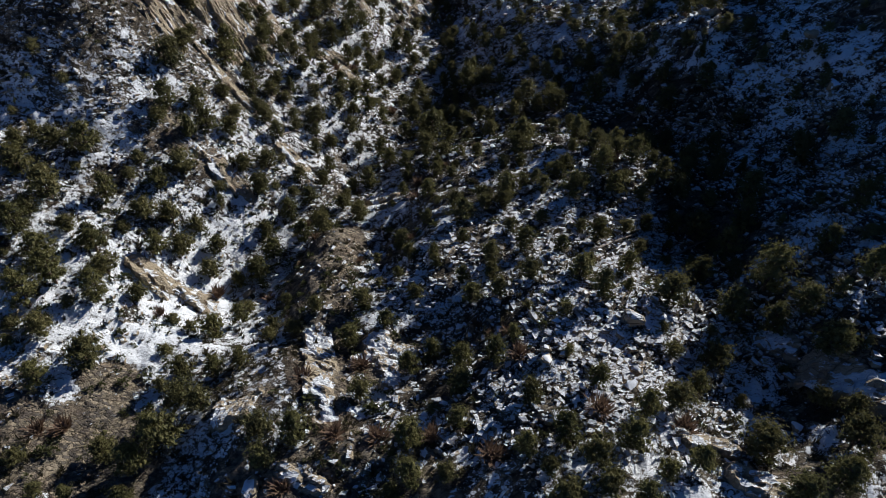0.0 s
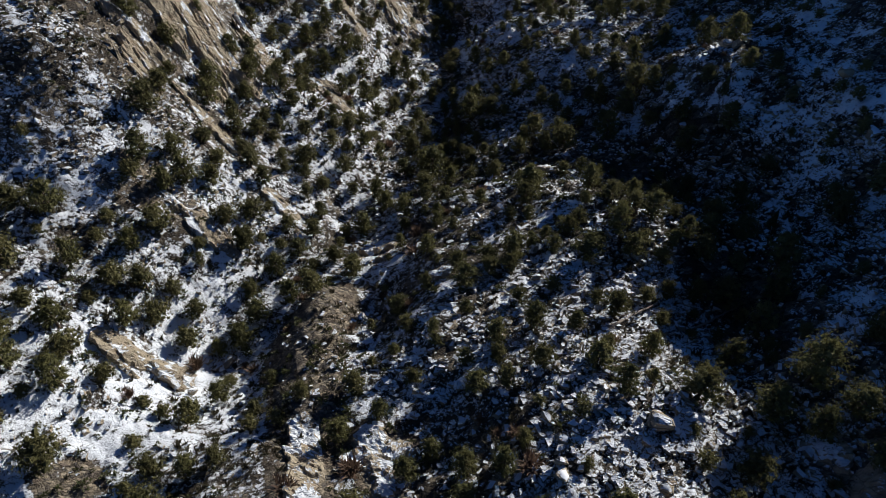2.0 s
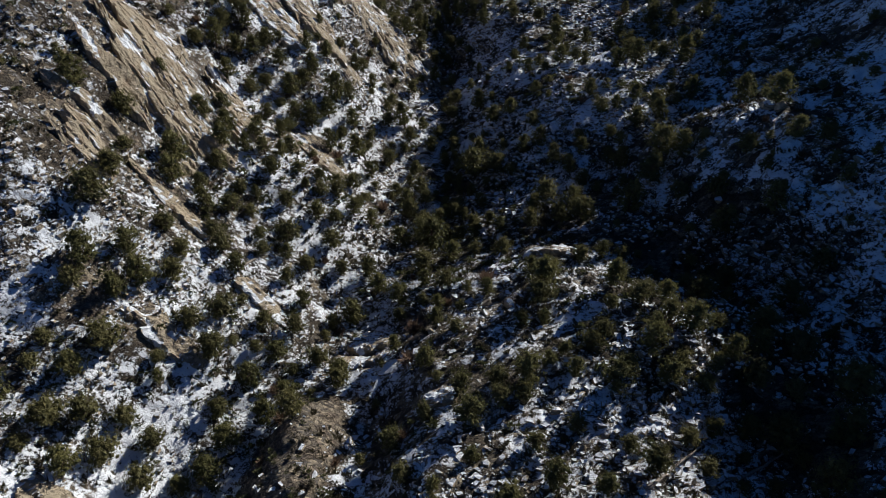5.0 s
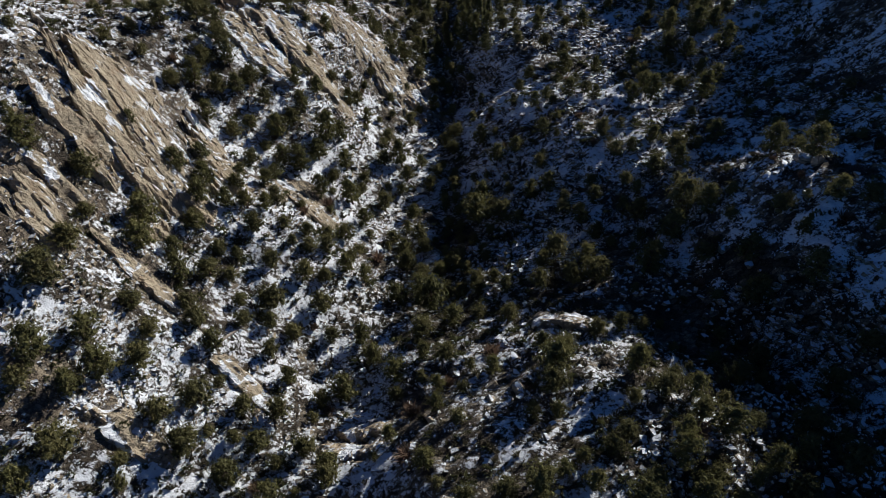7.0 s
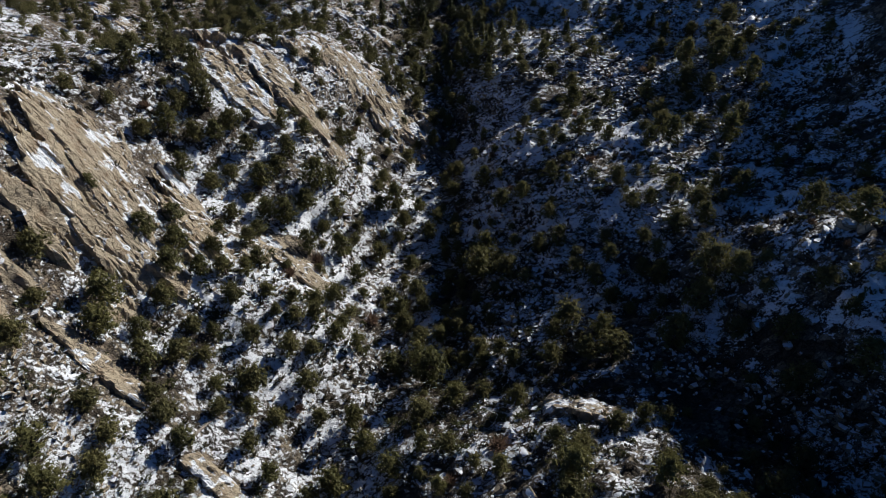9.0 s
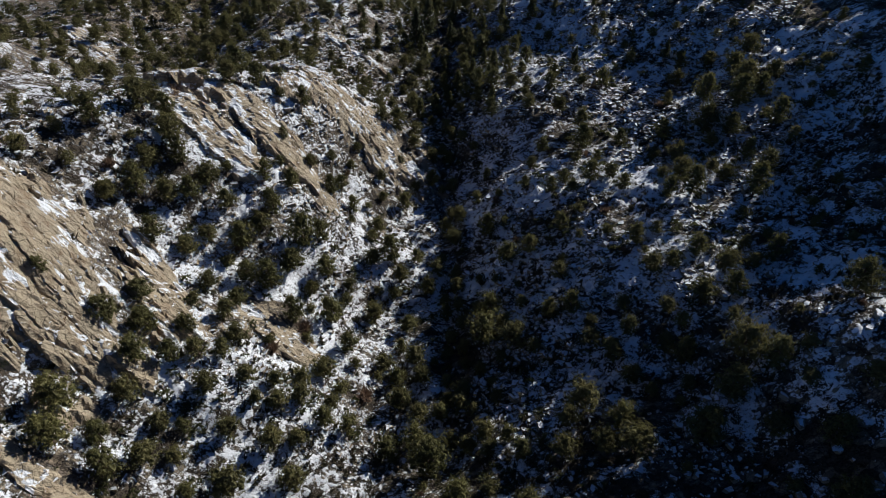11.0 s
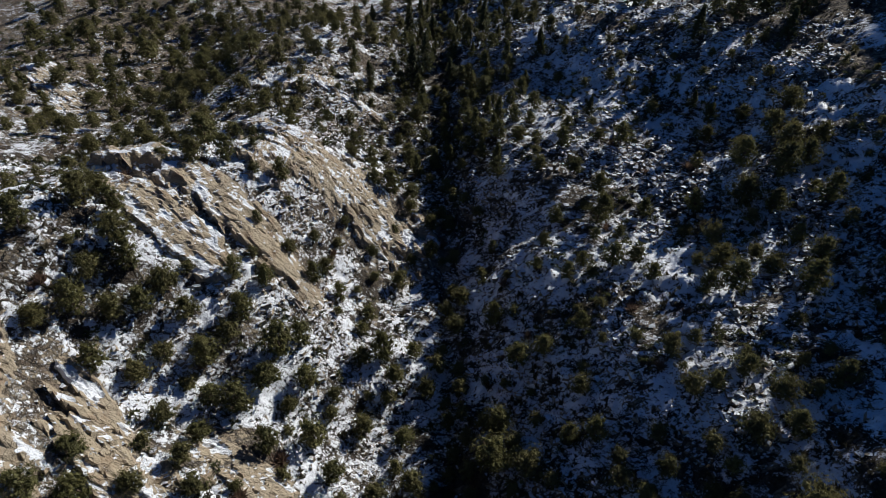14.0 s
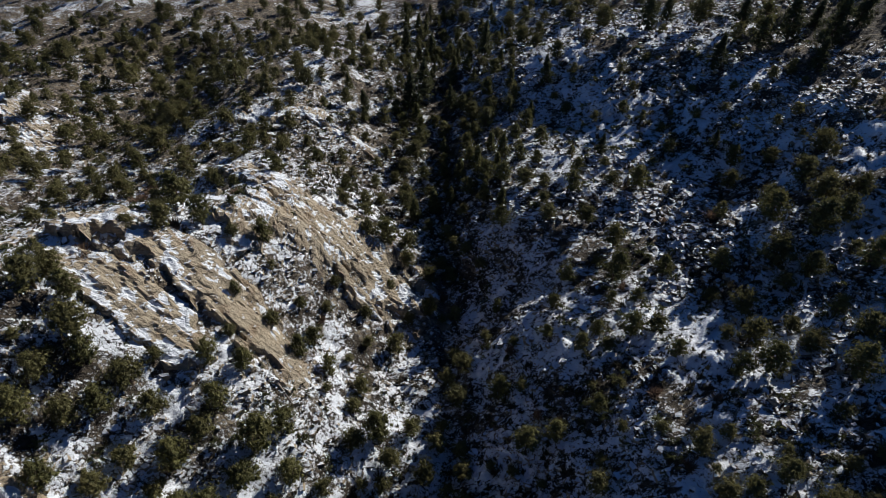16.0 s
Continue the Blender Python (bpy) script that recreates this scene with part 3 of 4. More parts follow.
def wood(bm, a, b, ra, rb, sides=6):
    """A tapered length of wood from a to b."""
    a, b = Vector(a), Vector(b)
    way = (b - a).normalized()
    s = way.orthogonal().normalized()
    t = way.cross(s)
    rings = [[bm.verts.new(p + (s * math.cos(q * math.tau / sides) + t * math.sin(q * math.tau / sides)) * rad) for q in range(sides)] for p, rad in ((a, ra), (b, rb))]
    for q in range(sides):
        bm.faces.new((rings[0][q], rings[0][(q + 1) % sides], rings[1][(q + 1) % sides], rings[1][q]))
    bm.faces.new(rings[1])
    return b


def trunk_mesh(name, kind, seed, material, limbs=9, spread_of=0.42):
    r = random.Random(seed + 90)
    tall = {"pine": 1.18, "juniper": 0.90, "fir": 1.45}[kind]
    bm = bmesh.new()
    p, rad = Vector((0, 0, -0.35)), 0.062
    for k in range(5):
        q = Vector((r.uniform(-0.03, 0.03), r.uniform(-0.03, 0.03), -0.35 + (tall * 0.93 + 0.35) * (k + 1) / 5))
        wood(bm, p, q, rad, rad * 0.74)
        p, rad = q, rad * 0.74
    for k in range(limbs):
        h = tall * r.uniform(0.15, 0.8)
        a = k * 2.4 + r.uniform(-0.4, 0.4)
        reach = spread_of * (1 - 0.55 * h / tall) * r.uniform(0.7, 1.1)
        mid = Vector((math.cos(a) * reach * 0.55, math.sin(a) * reach * 0.55, h + 0.04))
        wood(bm, (0, 0, h), mid, 0.018, 0.012, 4)
        wood(bm, mid, (math.cos(a + 0.2) * reach, math.sin(a + 0.2) * reach, h + 0.12), 0.012, 0.004, 4)
    me = bpy.data.meshes.new(name)
    bm.to_mesh(me)
    bm.free()
    me.materials.append(material)
    return me


WORDS = {"pine": "dense dark green pine", "juniper": "low rounded olive green juniper", "fir": "slender pointed dark fir"}
models = {}
for kind in ("pine", "juniper", "fir"):
    for v in range(4):
        models[kind, v] = (trunk_mesh("trunk", kind, v, BARK), crown_mesh("crown", kind, 11 * v + len(kind)))


def tree(x, y, width):
    pick = random.Random(round(x * 131 + y * 977))
    kind = "fir" if y > 212 and x > -24 and pick.random() < 0.45 else ("juniper" if pick.random() < 0.5 else "pine")
    trunk, crown = models[kind, pick.randrange(4)]
    e = new(kind + "_tree")
    e.empty_display_size = 0.2
    part("trunk", trunk, e)
    part("crown", crown, e)
    s = width * (1.05 if kind == "fir" else 1.02)
    s *= 1.0 - 0.28 * min(1.0, max(0.0, (y - 195) / 20)) * (x < -12)
    m = pose(x, y, height(x, y) - 0.05, pick.uniform(-5, 5), pick.uniform(-5, 5), pick.uniform(0, 360))
    e.matrix_basis = m @ Matrix.Diagonal((s * pick.uniform(0.9, 1.1), s * pick.uniform(0.9, 1.1), s * pick.uniform(0.85, 1.2), 1))
    if x < -10:
        spot = "on the sunlit snowy bank" if y < 212 else "on the dry brown hillside"
    elif x < 9 and y > 112:
        spot = "in the shaded creek bed"
    else:
        spot = "on the boulder-strewn spur" if x < 42 and y < 112 else "on the shaded snowy slope"
    tagged(e, WORDS[kind] + " " + spot, "tree", kind + "s " + spot)


GROVES = {}
GROVES["creek_far"] = [
    (4.2, 208.5, 2.9), (-2.3, 207, 3), (-6.9, 213.3, 3.7), (-9.6, 223.4, 3.1), (6.1, 224.9, 3.1), (-5.4, 231.2, 5.1),
    (-9.9, 234.8, 3.9), (5.4, 239.7, 3.3), (-1.2, 246.2, 3.5), (7.6, 245.6, 5.3), (-7.1, 252.7, 7.4),
]
GROVES["creek_farther"] = [
    (3.1, 252, 4.8), (-4.4, 256.6, 6.7), (8.8, 283.1, 4.3), (-0.1, 289.7, 5.4), (-1.8, 291.1, 5.6), (-9.4, 294.1, 5.7),
    (7.9, 307.6, 4.9),
]
GROVES["creek_low"] = [
    (3.1, 71, 2.3), (-5.2, 70.1, 2.9), (2.9, 76.9, 4.4), (7.1, 78.7, 3.4), (-7, 76.2, 3.6), (-2.7, 78.3, 3),
    (1.9, 81.7, 3.6), (6.7, 82.5, 3.6), (-2.7, 87.7, 3.1), (-7.7, 93.8, 2.7), (-1.4, 97.5, 2.6), (2.6, 100.6, 2.6),
    (6.9, 103.1, 3.1), (-1, 101.4, 2.7), (-7.4, 101.9, 2.8), (-7.6, 105.5, 3.9), (-3.3, 108.4, 2.9), (0.2, 107.9, 3.9),
]
GROVES["creek_middle"] = [
    (-3.9, 114, 5), (1.3, 117.8, 4.2), (-2.5, 123, 6.5), (6, 124.1, 3), (-8.7, 125.9, 4.3), (8.8, 125.6, 3),
    (-4.8, 127.6, 4.4), (0.8, 127.2, 3.6), (5.6, 127.6, 3.9), (-0.8, 132, 3.7), (-4.1, 132.3, 4.1), (7.9, 133.1, 2.6),
    (-7.5, 134.7, 4.6), (0.5, 135.2, 2.8), (7.3, 136.3, 2.2), (-7.7, 138.9, 3.7), (-3.9, 139.3, 3.7), (5.8, 138.9, 2.8),
    (-10.1, 141.9, 3.8), (3.3, 141.4, 2.4), (-4.8, 143.5, 3.8), (6.5, 145.7, 6.7), (-6.5, 151.3, 3.9), (7.7, 150.6, 4.8),
    (0.3, 153.7, 3), (-9.1, 157.4, 3), (-3.2, 159.5, 4.1), (-8.1, 160.5, 3.8),
]
GROVES["creek_near"] = [
    (-5.7, 29, 3.2), (-3.3, 30.5, 3.6), (0.4, 30.5, 2.8), (-3.7, 35.7, 4.1), (1.7, 37.3, 3), (2.1, 42.5, 3.9),
    (6.6, 45.3, 3.5), (-4.4, 47.1, 3.3), (2.3, 47, 3.6), (-1.4, 50, 2.9), (-8.2, 55.5, 3), (7.5, 57.5, 3.3),
    (4, 57.5, 3.4), (-4, 60, 2.8), (6.9, 61.9, 3), (2.9, 61.9, 2.6), (7.1, 64.9, 4), (-1.1, 65, 2.3),
    (-1.6, 67.1, 2.3), (-6.8, 65.4, 1.9),
]
GROVES["creek_upper"] = [
    (-9.4, 164.2, 5.3), (-5.1, 165.8, 3.3), (8.3, 169.6, 3.9), (2, 170.8, 4.2), (3.2, 176.7, 3.9), (7, 181, 2.4),
    (-8, 180.2, 4), (-5.8, 186.3, 2.6), (-2.4, 188.9, 3.6), (-9.2, 191.2, 2.1), (6.9, 196.2, 2.6), (-2.3, 195.2, 3.7),
    (-6.3, 197, 3.2), (-6.3, 201, 4),
]
GROVES["left_bank_far_a"] = [
    (-57.6, 207.8, 5), (-28.2, 206.1, 4), (-17.3, 204.6, 2.9), (-60.5, 211.5, 5.8), (-77.5, 214.4, 6.8), (-48.6, 214.2, 5),
    (-66.4, 213.5, 4.6), (-38, 213.2, 4.9), (-18.2, 211.5, 4.2), (-75.5, 220.7, 4.1), (-36.4, 216.8, 5.6), (-59.2, 218.1, 4.6),
    (-24.1, 218.4, 4.2), (-13.4, 220, 3.7), (-31.2, 222.5, 3.7), (-27.2, 224.6, 3.7), (-13.7, 225.9, 3.1), (-56.8, 224.9, 8.6),
    (-38.2, 225.1, 5.2), (-92, 232.3, 3.9), (-77.6, 236, 7.2), (-20, 232.5, 3.2), (-83.7, 236.4, 5.5), (-16.5, 233.9, 3.2),
    (-69.9, 237.4, 6.5), (-34.6, 236.2, 4.7), (-52.5, 236.7, 6.1), (-41.4, 237, 4.9), (-26.4, 243.4, 3.4), (-17.6, 247.9, 5),
    (-21.9, 246.9, 5), (-71.5, 251.9, 5.3),
]
GROVES["left_bank_far_b"] = [
    (-93.5, 242.6, 7.3), (-30.5, 249, 6.3), (-46.5, 247.5, 8.1),
]
GROVES["left_bank_farther_a"] = [
    (-59.6, 249.2, 6.3), (-88.3, 249, 6.4), (-93, 274.2, 3.8), (-30.8, 277.5, 5.3), (-103.5, 279, 10.1), (-66.2, 267.7, 6.6),
    (-119.2, 281.5, 8.5), (-95.3, 281.6, 5.9), (-83.1, 271, 8.8), (-49.3, 283.6, 3.7), (-77.9, 274.3, 4.8), (-60.7, 273.5, 6.7),
    (-34.9, 289.4, 6.6), (-14, 287.1, 4.6), (-31.2, 296.5, 5.8), (-79.9, 291.4, 6), (-68.6, 295.3, 8.1), (-90.5, 295.1, 7.3),
    (-55.4, 292.8, 5), (-121.4, 295, 6.9), (-47.6, 292.2, 5), (-13.2, 301.9, 4.9), (-87.9, 305.2, 6.4), (-22.1, 305.6, 5.1),
    (-45.3, 302.7, 8.5), (-122.8, 303.2, 7.1), (-104.7, 308.6, 5.6), (-67.2, 311.7, 4.2), (-87.8, 312.1, 7.8), (-17.4, 315.1, 5.3),
    (-10.1, 317.8, 5.3), (-128.2, 316, 6.2),
]
GROVES["left_bank_farther_b"] = [
    (-61.7, 318.9, 4.4), (-43.3, 317.8, 5.4), (-26.3, 321.2, 5.5), (-32.6, 326.4, 4.4),
]
GROVES["left_bank_low_a"] = [
    (-61.5, 69.7, 4.3), (-32.3, 74.8, 4.8), (-43.2, 74.6, 4.7), (-59.6, 73.3, 5.9), (-48.8, 76, 4.7), (-38.9, 77.5, 3.7),
    (-53.4, 76.4, 4.2), (-45.3, 77.9, 4.2), (-42.3, 79.2, 3.2), (-64.6, 76.5, 5.5), (-30.7, 79.5, 4.3), (-66, 80.4, 3.4),
    (-21.3, 82.1, 4.4), (-25.1, 82.3, 3.9), (-47.3, 82.3, 4), (-32.3, 83.6, 3.9), (-61.6, 82.3, 5), (-56.8, 82.9, 5.5),
    (-39.5, 85, 2.1), (-44.6, 86.4, 5.7), (-23.1, 86.3, 3.4), (-39.8, 87.4, 2.5), (-28.8, 88.7, 4.3), (-15.7, 88.5, 3.5),
    (-33.7, 91.1, 5.5), (-48.4, 91.4, 3.7), (-23.1, 91.2, 2.6), (-44.7, 93, 3.7), (-37, 94, 4.2), (-28.8, 93.6, 2.6),
    (-25.8, 93, 4), (-16.1, 91.1, 3.6),
]
GROVES["left_bank_low_b"] = [
    (-48.1, 95.4, 4.9), (-19.7, 93.6, 4.1), (-42.7, 96.5, 5), (-33.8, 97.5, 5.2), (-28.2, 98, 3.6), (-40, 99.2, 4.3),
    (-24.1, 98.1, 4.1), (-44.8, 99.7, 4.2), (-39.6, 103.5, 3.5), (-48.7, 103, 5.9), (-18.9, 103.1, 3.3), (-23.5, 104.4, 3.3),
    (-33.2, 105.8, 3.6), (-42, 105.9, 3.9), (-15.6, 104.8, 4.8), (-35.8, 107.8, 4.1), (-26.6, 107.9, 3.3), (-48.3, 109, 4.4),
    (-37.4, 110.7, 3.2), (-30.8, 111.6, 3.3), (-11.5, 109.8, 3.9), (-24, 112.4, 3.8), (-27.2, 112.7, 2.8), (-18.3, 113.9, 3.4),
    (-31.8, 114.8, 2.8), (-13.7, 114, 3.9), (-38.8, 115, 4.2), (-48.3, 115.2, 3.1), (-43.5, 115.9, 4.5), (-27.4, 116.4, 4.8),
]
GROVES["left_bank_middle_a"] = [
    (-36.2, 117.4, 4.3), (-33.4, 118.4, 2.9), (-40.5, 118.3, 3.1), (-53.5, 118.8, 4.4), (-20.3, 118.7, 4.4), (-43.7, 120.2, 4.9),
    (-49.4, 120.9, 4.5), (-35.4, 121.7, 3.1), (-33.2, 122, 2.4), (-23.3, 122.7, 4), (-28.1, 122.7, 3.9), (-20.5, 123.9, 3.3),
    (-39, 123.8, 3.9), (-17.6, 127.9, 3.4), (-14.5, 128.1, 3), (-31.1, 127, 4), (-25.8, 127.3, 2.4), (-23, 127.9, 3.3),
    (-39.3, 128.3, 4), (-20.4, 130.1, 3.8), (-27.4, 130.1, 3.3), (-35.9, 129.9, 3.2), (-16.7, 131.2, 3), (-23.9, 131, 2.9),
    (-42.4, 131.8, 4), (-47.3, 132.4, 2.3), (-33.2, 131.6, 3.7), (-21.1, 133.5, 3.4), (-30.5, 132.4, 2.9), (-39.1, 133.3, 3.7),
    (-35.4, 135.3, 3.7), (-18.7, 136.6, 4.4),
]
GROVES["left_bank_middle_b"] = [
    (-40.6, 137.1, 3.7), (-26.1, 137.9, 2.2), (-31.8, 139.8, 3.5), (-15.6, 143.3, 4.2), (-31.4, 143.9, 3.6), (-23.7, 144.6, 4.1),
    (-35.3, 144.8, 3.6), (-18.4, 147.4, 4.7), (-27.8, 148.9, 4.6), (-12.4, 151.5, 4.3), (-38.7, 149.2, 4), (-17, 152.3, 2.9),
    (-22.2, 151.5, 2.8), (-36.5, 152.5, 3.5), (-25.1, 153.6, 4.7), (-16.7, 155.3, 2.9), (-31.8, 154, 4.7), (-23.7, 158, 5.4),
    (-43.9, 158.1, 3.8), (-37.1, 160.2, 4.6),
]
GROVES["left_bank_near_a"] = [
    (-37.6, 31.3, 3), (-47.1, 31.3, 2.6), (-43.9, 31.3, 2.2), (-20.5, 33.2, 3.7), (-51, 35.2, 2.7), (-37.7, 35.3, 4.4),
    (-17.1, 36.1, 4.5), (-21.8, 37.2, 4.2), (-41.6, 37.1, 4.1), (-34.1, 38.3, 5.7), (-30.7, 42.6, 3.9), (-10.2, 43, 3.2),
    (-34.4, 44.2, 4.9), (-52.7, 45.5, 4.2), (-31.3, 49.3, 3.5), (-28.1, 50.5, 3), (-36.1, 50.1, 4.1), (-57.3, 49.8, 1.9),
    (-48.2, 49.6, 5.7), (-54.3, 51.9, 4.8), (-57.8, 52.2, 2.9), (-12.8, 53.1, 3.4), (-21.4, 55.8, 2.6), (-56.6, 55.5, 4.9),
    (-25.9, 59.1, 2.7), (-35, 59.4, 4.2), (-18.6, 58.6, 2.7), (-32, 62.8, 3.8), (-49.7, 59.2, 4.4), (-54.9, 59.5, 5),
    (-11.8, 59.8, 3.8), (-46.1, 62.2, 3.5),
]
GROVES["left_bank_near_b"] = [
    (-32, 66.5, 2.9), (-24.8, 65.1, 2.4), (-57, 62.6, 5.1), (-50.1, 63.9, 5), (-60.7, 66, 4.7), (-52.3, 67, 4.6),
    (-9.8, 63.8, 1.9), (-39.3, 72.6, 4.1), (-35.4, 73.2, 3.1), (-56, 68.6, 3.7), (-45.8, 71.5, 4.1),
]
GROVES["left_bank_upper"] = [
    (-42.5, 163.3, 5), (-35.1, 163.7, 2.3), (-30, 165.2, 3.5), (-26.1, 165.9, 3.2), (-46.9, 167.1, 4.8), (-28.2, 169.4, 2),
    (-20.7, 172.5, 3.5), (-17.2, 172.1, 3.1), (-12.7, 171.5, 3.7), (-24.3, 174.4, 3), (-28.3, 175.7, 2.1), (-19.4, 176.1, 3.1),
    (-41, 179.3, 2.9), (-21.2, 179.4, 2.2), (-37.2, 180.9, 4.2), (-12.3, 179.2, 2.4), (-18, 181.2, 2.3), (-29.7, 183.6, 2.5),
    (-33.8, 184.3, 4.3), (-26.1, 185.2, 3.5), (-12.9, 184.2, 2.9), (-17.3, 185.8, 2.4), (-30.5, 188.2, 2.2), (-37.3, 187.5, 5.4),
    (-37.9, 202.5, 2.9), (-34.5, 200.9, 2.4), (-68.2, 196.8, 3.6), (-9.7, 199.9, 4.6), (-66.9, 203.5, 5), (-13, 199.8, 3.9),
    (-60.8, 205.4, 4.3),
]
GROVES["right_slope_far"] = [
    (51.4, 214.6, 2.8), (73.3, 228.3, 5.4), (78.4, 236.3, 7.4), (56.9, 236.3, 5.5), (66.2, 239.1, 5.8), (86.1, 241.4, 6.1),
    (73.7, 242.4, 6.8), (80.5, 246.6, 4.6), (71, 249.1, 5.4),
]
GROVES["right_slope_farther"] = [
    (67.6, 252.3, 5.5), (60.5, 257.7, 6.4), (49.2, 259.7, 6.5), (55.6, 265.2, 4.9), (41.2, 268.7, 5.8),
]
GROVES["right_slope_low"] = [
    (41.1, 73.8, 5.2), (47.2, 73.3, 4.9), (43.9, 79.2, 3.3), (49.2, 78.1, 5.7), (45.3, 83.8, 5.3), (60.1, 86.3, 5.8),
    (66.3, 87.8, 5.9), (41.4, 85.5, 3.4), (43.3, 88.8, 4.7), (50.1, 96.1, 4.5), (43.7, 101.8, 4.6), (52, 111.1, 4.7),
    (45.2, 111.2, 4.7),
]
GROVES["right_slope_middle"] = [
    (45.6, 117.8, 4.3), (60.1, 118.8, 3.9), (56.6, 121, 3.9), (50.3, 122.2, 3.9), (56.3, 129.5, 5.2), (42.5, 128.1, 5),
    (53.5, 135.3, 4.4), (41.9, 140.9, 4), (49.2, 146.6, 4.1), (42.3, 146, 4.1), (52, 162.4, 4.9),
]
GROVES["right_slope_near"] = [
    (43.6, 32.5, 4.7), (45.3, 36.4, 3.2), (42.8, 38.2, 2.8), (45.5, 43.9, 5.1), (41.2, 48.7, 4.3), (45.3, 50.4, 4.5),
    (51.9, 51.9, 4.6), (42.8, 55.5, 6.1), (51.4, 60.1, 3.9), (43.1, 67.3, 5.1), (58.2, 66.7, 4.3),
]
GROVES["right_slope_upper"] = [
    (42.8, 164.6, 5.1), (49.3, 167.9, 4), (56.5, 168.8, 4.1), (48.2, 171.3, 3.2), (54.5, 172.8, 3.3), (43.4, 176.2, 4.6),
    (50.5, 179.1, 3.8), (60.3, 178.9, 4.4), (53.7, 180, 4.3), (50.7, 184, 5.9), (43.8, 185.7, 3.9), (57.2, 187, 6.1),
    (61.9, 189, 4.7), (52.5, 191.9, 5.1), (60.4, 193.1, 5.3), (64.8, 192.8, 4.2), (54.8, 197.7, 4.2), (60.1, 199.9, 4.9),
    (51.4, 205, 3.7), (58.5, 207.6, 3.8), (64.5, 205.6, 5.1), (53.4, 210, 3.8),
]
GROVES["spur_far"] = [
    (25.6, 212.8, 3.3), (16, 211.7, 4.5), (31.4, 218.5, 3.4), (19, 218.5, 2.9), (9, 215.7, 4.1), (21.3, 227.5, 4.2),
    (38.2, 230.3, 3.1), (12.5, 231.9, 3.1), (20.7, 239.9, 3.2), (10.4, 238.3, 4.7), (17.4, 246.6, 3.7),
]
GROVES["spur_farther"] = [
    (34.6, 26.5, 4.3), (25, 248.2, 4.5), (27.6, 254.8, 4), (25.1, 269.3, 4), (12.1, 271.5, 5.8), (22.1, 275.2, 5),
    (35.2, 280.5, 5.2), (24.7, 289.7, 4.5), (13.8, 291.5, 4.5), (20.3, 291.6, 4.5),
]
GROVES["spur_low_a"] = [
    (21.4, 71.6, 2.8), (15.8, 74.6, 2.8), (29.2, 73.2, 3), (33, 74.6, 3), (37.3, 75.1, 3.6), (10, 79.7, 3.5),
    (21.1, 80.1, 4.3), (32.8, 80.2, 3.1), (28.1, 80.7, 3.7), (10.8, 82.9, 4.3), (17, 82.4, 2.9), (39.2, 81.1, 4.5),
    (23.3, 82.5, 3.3), (13.6, 84.1, 2.5), (29.9, 82.6, 3.8), (34.7, 82.3, 2.7), (26.6, 84.2, 4.3), (15.9, 85.8, 2.2),
    (37, 83.9, 3.3), (19.7, 86.8, 3), (27.7, 87.7, 3.1), (21.3, 88.7, 3.3), (32.8, 88.2, 4.6), (11.2, 92.9, 2.7),
    (30.1, 90, 3.6), (14.4, 92.9, 2.3), (36.9, 89.5, 3), (23.3, 92.9, 2.4), (27.8, 94.4, 3.8), (14.2, 96.8, 4.5),
    (30.9, 93.7, 3.5), (25, 98.7, 4.3),
]
GROVES["spur_low_b"] = [
    (38.3, 98.1, 4.6), (29.8, 97.5, 2.6), (14.8, 100.7, 5.6), (17, 104.4, 3.5), (14.2, 106.3, 3.1), (22.3, 107.7, 3.6),
    (26, 108.9, 2.7), (10.1, 114.2, 3.8),
]
GROVES["spur_middle_a"] = [
    (40.9, 120.5, 4), (15.6, 121.6, 4.1), (10.6, 122.5, 3.3), (21.2, 121.9, 4.1), (25, 121.1, 5.2), (33.7, 122.4, 6),
    (17.1, 126, 3.7), (24.1, 125.3, 4.3), (37.7, 126.4, 5.1), (19.7, 129, 5.1), (39.6, 131.4, 6), (27.1, 132.2, 3.9),
    (33.9, 133.1, 3.9), (24.7, 136.2, 3.9), (31.8, 135.3, 3.1), (40.2, 136.3, 2.6), (22.1, 139, 3.5), (34.4, 137.9, 2.6),
    (27.4, 139.3, 3.1), (22.6, 141.8, 2.6), (33, 141.3, 3.3), (11.4, 142.6, 5.5), (37.7, 141.7, 4.5), (27.8, 144.1, 3.1),
    (19.9, 145, 3.9), (16.7, 145.7, 3.2), (32.4, 148.7, 3.4), (35.3, 149, 2.9), (39.1, 150.1, 3.5), (19.1, 152.6, 3.5),
    (31.2, 154.5, 4.1), (15.4, 160.7, 3.6),
]
GROVES["spur_middle_b"] = [
    (11.5, 160.7, 4.3), (20.7, 162.8, 3),
]
